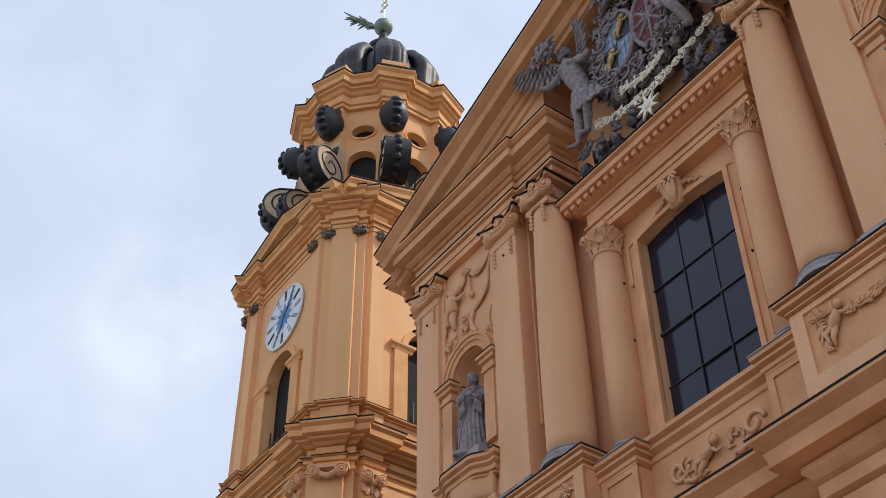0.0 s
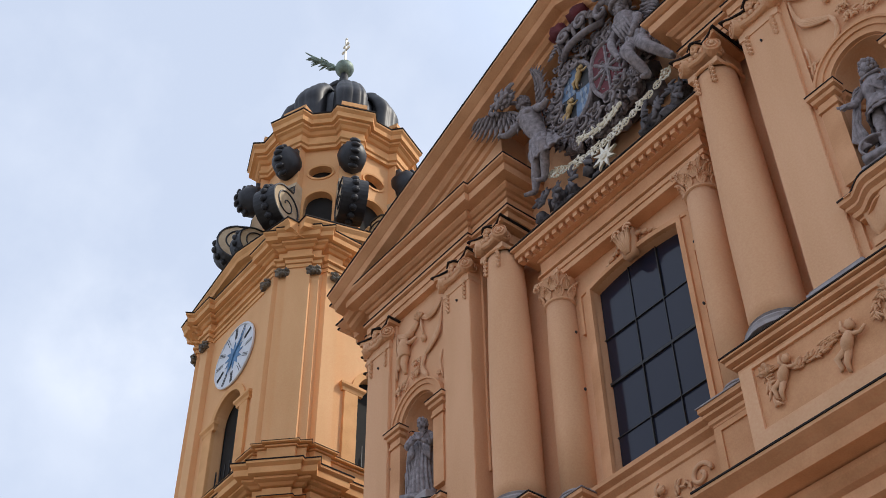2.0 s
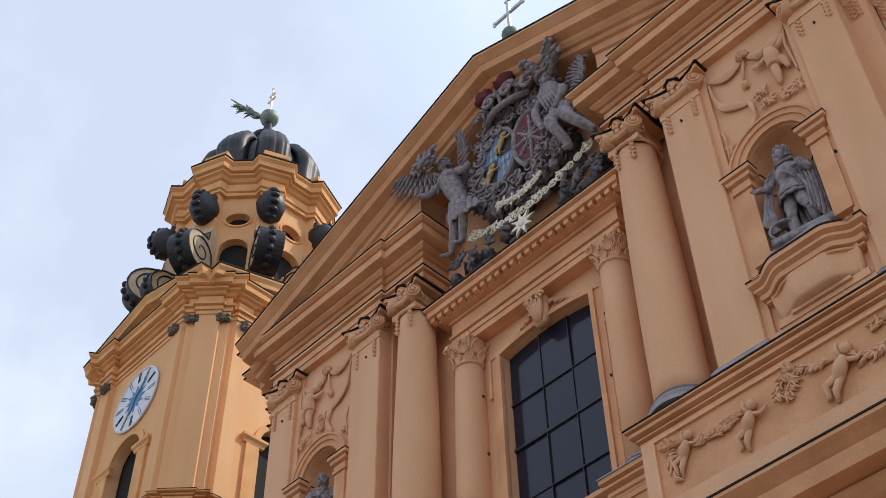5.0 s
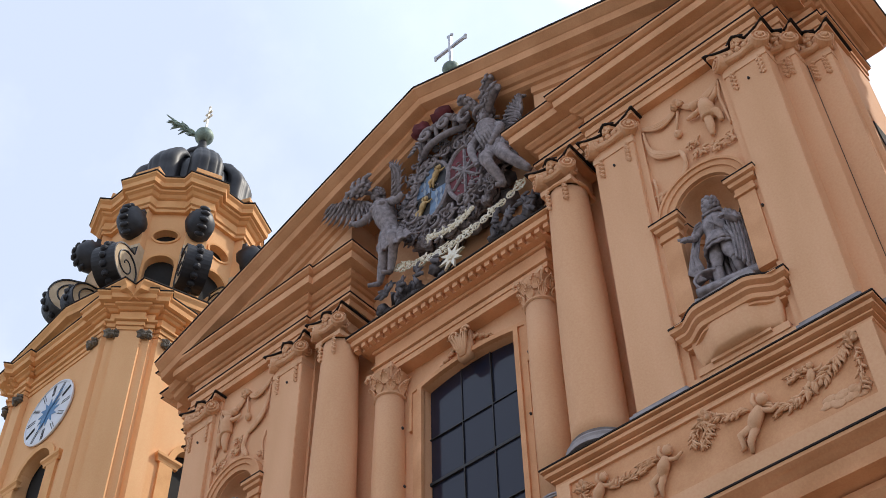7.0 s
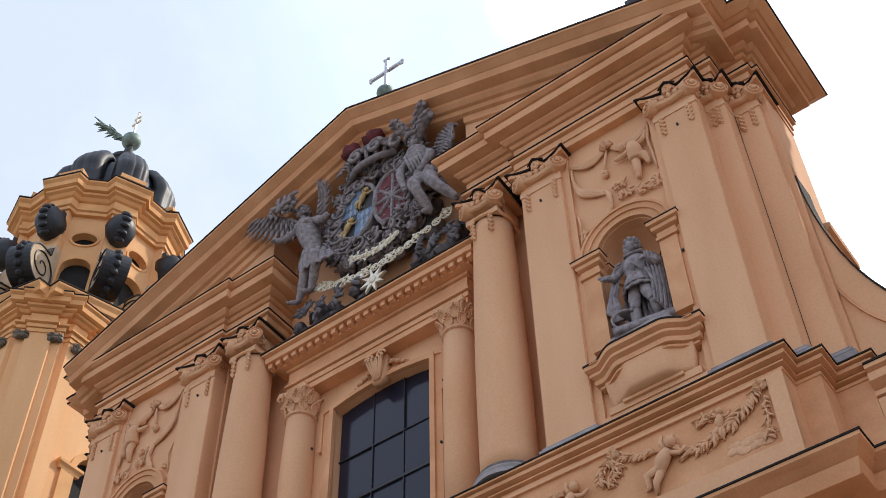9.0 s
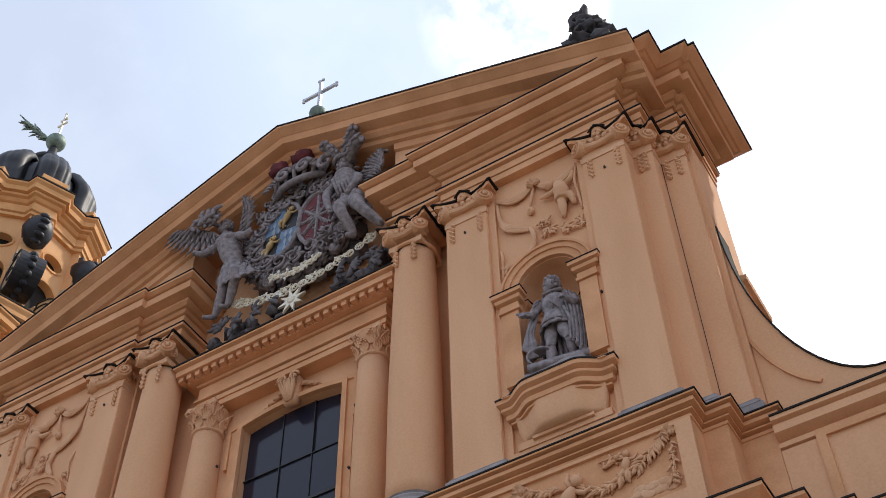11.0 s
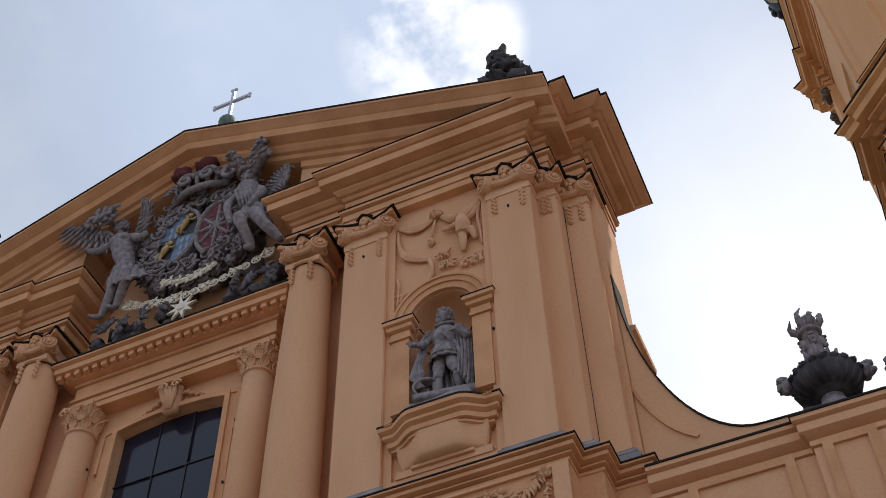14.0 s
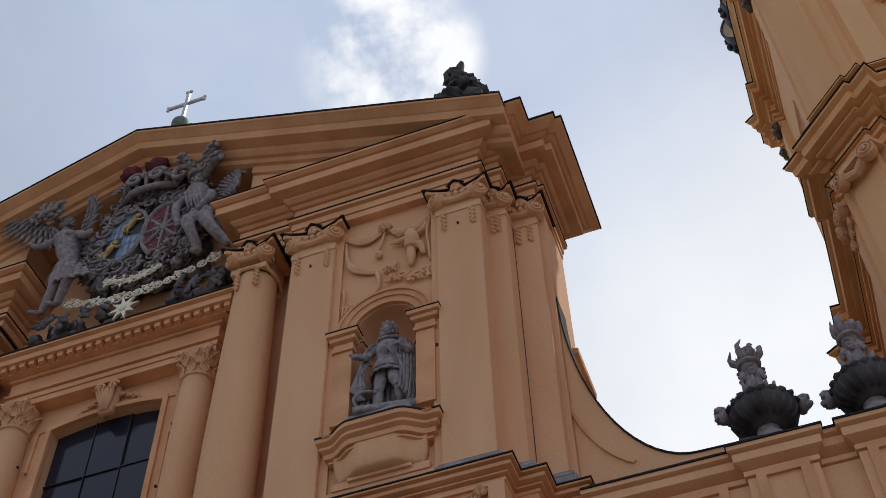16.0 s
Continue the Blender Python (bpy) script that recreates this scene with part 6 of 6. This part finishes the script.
# carved foliage and scrolls round the shields
bm = bmesh.new()
for k in range(80):
    u = 2 * math.pi * k / 40
    a, b = 1.9 + rnd.uniform(-0.35, 0.45), 2.0 + rnd.uniform(-0.35, 0.45)
    at = Vector((0.3 + a * math.cos(u), rnd.uniform(-0.15, 0.3), 32.75 + b * math.sin(u)))
    if at.z < 30.4:
        continue
    blob(bm, at, (rnd.uniform(0.14, 0.27), 0.2, rnd.uniform(0.14, 0.27)), 8, 6, 0.8, k)
    w = u + rnd.uniform(-1.2, 1.2)
    r0 = rnd.uniform(0.2, 0.36)
    tube(bm, [(at.x + rr * math.cos(w + aa), at.y - 0.12, at.z + rr * math.sin(w + aa)) for aa, rr in spiral(r0, 0.05, 1.2, 14)], [0.058 - 0.0025 * i for i in range(15)], 6)
for k in range(240):
    u, q = rnd.uniform(0, 6.28), rnd.uniform(0.85, 1.3)
    leaf(bm, (0.3 + 1.85 * q * math.cos(u), rnd.uniform(-0.28, 0.0), max(30.5, 32.75 + 1.85 * q * math.sin(u))), u + rnd.uniform(-1, 1), rnd.uniform(0.25, 0.5), 0.08)
for k in range(70):
    u, q = rnd.uniform(0, 6.28), rnd.uniform(0.95, 1.15)
    leaf(bm, (0.3 + 1.45 * q * math.cos(u), rnd.uniform(-0.42, -0.3), 32.85 + 1.5 * q * math.sin(u)), u + rnd.uniform(-1.4, 1.4), rnd.uniform(0.25, 0.45), 0.06)
for k in range(16):
    u = 2 * math.pi * k / 16
    x, z = 0.3 + 1.55 * math.cos(u), 32.8 + 1.6 * math.sin(u)
    tube(bm, [(x + rr * math.cos(u + aa), -0.36, z + rr * math.sin(u + aa)) for aa, rr in spiral(0.3, 0.05, 1.3, 16)], [0.055 - 0.0022 * i for i in range(17)], 6)
for k in range(60):
    u, q = rnd.uniform(0, 6.28), rnd.uniform(1.0, 1.5)
    x, z = 0.3 + 1.7 * q * math.cos(u), max(30.6, 33.0 + 1.7 * q * math.sin(u))
    r0 = rnd.uniform(0.14, 0.26)
    tube(bm, [(x + rr * math.cos(u + aa), rnd.uniform(-0.32, -0.28), z + rr * math.sin(u + aa)) for aa, rr in spiral(r0, 0.04, 1.2, 12)], [0.045 - 0.002 * i for i in range(13)], 6)
part("carved_foliage", bm, STONE, arms, smooth=True)
bm = bmesh.new()
for k in range(46):
    blob(bm, (rnd.uniform(-1.7, 2.3), 0.5, rnd.uniform(30.9, 35.2)), (0.35, 0.3, 0.35), 8, 6, 0.6, k)
part("rough_backing", bm, MIDSTONE, arms, smooth=True)
# crown
bm = bmesh.new()
CR = Vector((0.25, -0.35, 35.0))
tube(bm, [(CR.x - 0.95, CR.y, CR.z - 0.1), (CR.x - 0.5, CR.y - 0.3, CR.z - 0.28), (CR.x, CR.y - 0.4, CR.z - 0.36), (CR.x + 0.5, CR.y - 0.3, CR.z - 0.28), (CR.x + 0.95, CR.y, CR.z - 0.1)], 0.12, 9)
for k in range(9):
    a = math.pi * k / 8
    c, n = math.cos(a), math.sin(a)
    tube(bm, [(CR.x + 0.9 * c, CR.y - 0.36 * n, CR.z - 0.25 * n), (CR.x + 1.05 * c, CR.y - 0.45 * n, CR.z + 0.3), (CR.x + 0.6 * c, CR.y - 0.3 * n, CR.z + 0.75), (CR.x, CR.y, CR.z + 0.8)], [0.07, 0.1, 0.09, 0.06], 7)
    blob(bm, (CR.x + 1.0 * c, CR.y - 0.45 * n, CR.z + 0.3), (0.13, 0.13, 0.15), 7, 5, 0.5, k)
for e in (-1, 1):
    tube(bm, [(CR.x + e * 0.4 + rr * math.cos(e * a), CR.y - 0.5, CR.z + 0.15 + rr * math.sin(a)) for a, rr in spiral(0.32, 0.05, 1.5, 26)], 0.075, 7)
    for k in range(7):
        leaf(bm, (CR.x + e * (0.5 + 0.1 * k), CR.y - 0.45, CR.z + 0.45 - 0.12 * k), 1.2 - 0.3 * e * k, 0.34, 0.08)
part("crown", bm, STONE, arms, smooth=True)
for cx, cz in ((-0.4, 35.72), (0.55, 35.78)):
    bm = bmesh.new()
    blob(bm, (cx, -0.75, cz), (0.4, 0.3, 0.24), 14, 9, 0.5, cx)
    part("red_cap", bm, RED, arms, "dull red painted cap of the crown", smooth=True)
# gilded chains
for pts, n, q in ((((-1.83, 30.32), (0.4, 29.72), (3.09, 30.31)), 17, 0.15), (((-0.54, 30.76), (0.35, 30.48), (1.22, 30.72)), 13, 0.1)):
    (xa, za), (xb, zb), (xc, zc) = pts
    for i in range(n):
        t = i / (n - 1)
        x = (1 - t) ** 2 * xa + 2 * t * (1 - t) * (2 * xb - (xa + xc) / 2) + t * t * xc
        z = (1 - t) ** 2 * za + 2 * t * (1 - t) * (2 * zb - (za + zc) / 2) + t * t * zc
        bm = bmesh.new()
        big = 1.25 if i % 3 == 1 else 0.9
        ring = [(x + q * big * 1.1 * math.cos(2 * math.pi * k / 10), -0.32, z + q * big * math.sin(2 * math.pi * k / 10)) for k in range(11)]
        tube(bm, ring, 0.026, 6)
        turn = rnd.uniform(0, 1.5)
        for k in range(3):
            a = turn + math.pi * k / 3
            tube(bm, [(x - q * big * math.cos(a), -0.34, z - q * big * math.sin(a)), (x + q * big * math.cos(a), -0.34, z + q * big * math.sin(a))], 0.018, 5)
        if i % 3 == 1:
            blob(bm, (x, -0.35, z), (0.08, 0.05, 0.08), 8, 5)
            for k in range(4):
                leaf(bm, (x + 0.2 * math.cos(1.57 * k + turn), -0.34, z + 0.2 * math.sin(1.57 * k + turn)), 1.57 * k + turn, 0.2, 0.04, 0.3)
        part("chain_link", bm, PALEGOLD, arms)
bm = bmesh.new()
starp = []
for i in range(16):
    a = 2 * math.pi * i / 16 + 0.2
    r = (0.5, 0.2)[i % 2]
    starp.append((0.42 + r * math.cos(a), 29.1 + r * math.sin(a)))
prism(bm, starp, -0.4, -0.32)
blob(bm, (0.42, -0.41, 29.1), (0.14, 0.06, 0.14), 10, 6)
part("star", bm, PALEGOLD, arms, "pale gilded star pendant")
# trophies and rockwork on the ledge
for x0, x1, n in ((-2.75, -1.5, 15), (-1.5, 0.0, 9), (1.7, 2.5, 11), (2.5, 3.5, 15)):
    trophy = part("trophy", boxes((x0 + 0.05, x1 - 0.05, -0.1, 0.4, 28.77, 28.9)), MIDSTONE, arms)
    for k in range(n):
        bm = bmesh.new()
        x, z = x0 + (x1 - x0) * rnd.random(), 28.95 + rnd.uniform(0, 0.75)
        if k % 2:
            leaf(bm, (x, -0.3, z), rnd.uniform(0.2, 2.9), rnd.uniform(0.35, 0.6), 0.08)
            leaf(bm, (x + 0.1, -0.33, z + 0.08), rnd.uniform(0.2, 2.9), rnd.uniform(0.3, 0.5), 0.08)
            part("leaf", bm, MIDSTONE, trophy, smooth=True)
        else:
            blob(bm, (x, rnd.uniform(-0.25, 0.2), z), (0.22, 0.2, 0.2), 10, 7, 0.9, k + x0)
            part("rock", bm, MIDSTONE, trophy, smooth=True)


def feathers(bm, edge, chord, length, n):
    """A wing: overlapping feathers in two rows hanging from a bent leading edge."""
    edge = [Vector(p) for p in edge]
    tube(bm, edge, [0.11] + [0.1] * (len(edge) - 2) + [0.05], 8)
    for row, (q, lift) in enumerate(((1.0, 0.0), (0.62, 0.07), (0.34, 0.12))):
        for i in range(n):
            t = (i + 0.5 * (row % 2)) / n * (len(edge) - 1)
            a, b = edge[int(t)], edge[min(int(t) + 1, len(edge) - 1)]
            p = a.lerp(b, t - int(t))
            way = chord[0] + (chord[1] - chord[0]) * i / (n - 1)
            size = length * q * (0.75 + 0.4 * math.sin(math.pi * i / n))
            leaf(bm, (p.x + 0.45 * size * math.cos(way), p.y - 0.02 - lift, p.z + 0.45 * size * math.sin(way)), way, size, 0.07, 0.13)


def limb(bm, pts, radii, foot=None):
    tube(bm, pts, radii, 12)
    if foot:
        tube(bm, [pts[-1], foot], [radii[-1], radii[-1] * 0.7], 8)


def drape(bm, x, y, z, wide, drop, sway, n):
    """A cloth that falls in folds from the hips."""
    def sheet(u, v):
        a = math.pi * (0.95 + 1.1 * u)
        r = wide * (1 + 0.35 * v) + 0.1 * fold(u * n + 0.8 * v)
        return (x + r * math.cos(a) + sway * v * v, y + 0.8 * r * math.sin(a), z - drop * (0.55 + 0.45 * math.sin(math.pi * u)) * v)
    cloth(bm, sheet, 56, 16, 0.05)


# standing supporter: one arm stretched out, wings spread and raised
bm = bmesh.new()
tube(bm, [(-1.98, 0.05, 32.05), (-2.05, 0.0, 32.6), (-2.2, -0.05, 33.15), (-2.33, -0.06, 33.7), (-2.46, 0.0, 34.2)], [0.31, 0.28, 0.36, 0.42, 0.16], 16)
for dx in (-0.17, 0.15):
    blob(bm, (-2.3 + dx, -0.36, 33.62), (0.19, 0.12, 0.15), 10, 7)
head(bm, -2.58, -0.1, 34.66, 48, -28, 1.35)
limb(bm, [(-2.62, -0.05, 33.92), (-2.95, -0.18, 33.66), (-3.22, -0.25, 33.55), (-3.5, -0.3, 33.72)], [0.17, 0.15, 0.12, 0.08])
hand(bm, -3.54, -0.32, 33.76, 0.11)
limb(bm, [(-2.08, -0.05, 33.9), (-1.75, -0.2, 33.6), (-1.45, -0.3, 33.35), (-1.2, -0.32, 33.42)], [0.17, 0.15, 0.12, 0.08])
limb(bm, [(-2.08, 0.0, 32.0), (-2.14, -0.18, 31.6), (-2.12, -0.2, 31.25), (-2.3, -0.04, 30.85), (-2.45, 0.0, 30.3)], [0.27, 0.23, 0.16, 0.16, 0.09], (-2.7, -0.25, 30.2))
limb(bm, [(-1.85, -0.05, 32.0), (-1.62, -0.34, 31.6), (-1.55, -0.36, 31.25), (-1.8, -0.12, 30.95), (-2.0, 0.0, 30.5)], [0.27, 0.22, 0.16, 0.15, 0.09], (-2.15, -0.25, 30.42))
drape(bm, -1.95, -0.02, 32.25, 0.36, 1.15, 0.25, 7)
drape(bm, -1.5, -0.1, 31.75, 0.3, 0.75, 0.35, 5)
feathers(bm, [(-2.5, 0.1, 33.9), (-2.95, -0.2, 34.42), (-3.5, -0.45, 34.68), (-4.2, -0.62, 34.85)], (-1.4, -2.9), 1.0, 13)
feathers(bm, [(-2.0, 0.1, 34.0), (-1.75, -0.15, 34.75), (-1.65, -0.35, 35.1)], (0.3, 1.6), 0.75, 9)
tube(bm, [(-2.6, -0.1, 34.7), (-2.85, -0.4, 34.75), (-3.4, -0.6, 34.9)], [0.06, 0.08, 0.03], 7)
for i in range(40):
    leaf(bm, (-3.0 + rnd.uniform(-0.5, 0.5), -0.5 - rnd.uniform(0, 0.25), 34.82 + rnd.uniform(-0.3, 0.25)), rnd.uniform(0.2, 3.0), rnd.uniform(0.35, 0.55), 0.1, 0.3)
carve(bm, 0.012, 7.0, 0)
tagged(finish("winged_statue", bm, STONE, None, smooth=True), "grey stone winged supporter standing beside the coat of arms", "statue")

# kneeling supporter with a plumed helmet
bm = bmesh.new()
tube(bm, [(2.62, 0.0, 32.5), (2.52, -0.06, 33.0), (2.36, -0.12, 33.5), (2.26, -0.08, 33.95), (2.2, 0.0, 34.35)], [0.34, 0.31, 0.38, 0.41, 0.17], 16)
head(bm, 2.18, -0.12, 34.68, 40, 30, 1.35)
limb(bm, [(2.02, -0.1, 33.9), (1.74, -0.28, 33.35), (1.82, -0.4, 32.75), (2.0, -0.42, 32.1)], [0.17, 0.15, 0.12, 0.08])
hand(bm, 2.02, -0.43, 32.02, 0.11)
limb(bm, [(2.55, -0.05, 33.9), (2.88, -0.25, 33.4), (2.82, -0.42, 32.9), (2.6, -0.48, 32.5)], [0.17, 0.15, 0.12, 0.08])
limb(bm, [(2.7, -0.05, 32.45), (2.95, -0.4, 31.95), (3.2, -0.5, 31.4), (3.45, -0.3, 31.05), (3.65, -0.05, 30.8)], [0.3, 0.25, 0.18, 0.17, 0.1], (3.75, -0.25, 30.7))
limb(bm, [(2.48, -0.1, 32.4), (2.45, -0.5, 31.95), (2.55, -0.55, 31.5), (2.66, -0.3, 31.15), (2.74, -0.1, 30.8)], [0.29, 0.24, 0.17, 0.16, 0.1], (2.6, -0.32, 30.7))
drape(bm, 2.6, -0.05, 32.75, 0.4, 0.95, 0.2, 7)
for k in range(5):
    tube(bm, [(2.0 + 0.1 * k, -0.28, 34.15), (2.0 + 0.12 * k, -0.42, 33.7), (2.15 + 0.12 * k, -0.42, 33.2), (2.25 + 0.12 * k, -0.36, 32.75)], [0.03, 0.06, 0.06, 0.03], 7)
tube(bm, [(2.15 + 0.34 * math.cos(2 * math.pi * k / 12), -0.1 + 0.3 * math.sin(2 * math.pi * k / 12), 34.92) for k in range(13)], 0.07, 7)
for pts in (((2.2, -0.1, 34.9), (2.42, -0.35, 35.2), (2.7, -0.55, 35.42), (2.95, -0.68, 35.5), (3.0, -0.75, 35.38)), ((2.1, -0.1, 34.9), (1.95, -0.35, 35.25), (1.8, -0.5, 35.5), (1.62, -0.6, 35.5), (1.58, -0.65, 35.35)), ((2.3, -0.1, 34.85), (2.65, -0.35, 35.0), (2.95, -0.5, 35.02), (3.15, -0.58, 34.9), (3.15, -0.6, 34.75))):
    tube(bm, pts, [0.14, 0.17, 0.17, 0.12, 0.04], 12)
    for i in range(9):
        a, b = Vector(pts[i // 3]), Vector(pts[i // 3 + 1])
        p = a.lerp(b, (i % 3) / 3)
        leaf(bm, (p.x, p.y - 0.16, p.z + 0.03), math.atan2(b.z - a.z, b.x - a.x) + 0.6 * (-1) ** i, 0.36, 0.08, 0.28)
tube(bm, [(1.62 + rr * math.cos(a), -0.42, 35.0 + rr * math.sin(a)) for a, rr in spiral(0.36, 0.06, 1.2, 24, 0.6)], [0.11 - 0.0035 * i for i in range(25)], 8)
feathers(bm, [(2.65, 0.2, 34.0), (3.05, 0.1, 34.5), (3.55, 0.0, 34.62), (3.82, -0.1, 34.3)], (-0.9, -1.9), 0.95, 11)
carve(bm, 0.012, 7.0, 0)
tagged(finish("winged_statue", bm, STONE, None, smooth=True), "grey stone winged supporter kneeling under a plumed helmet", "statue")
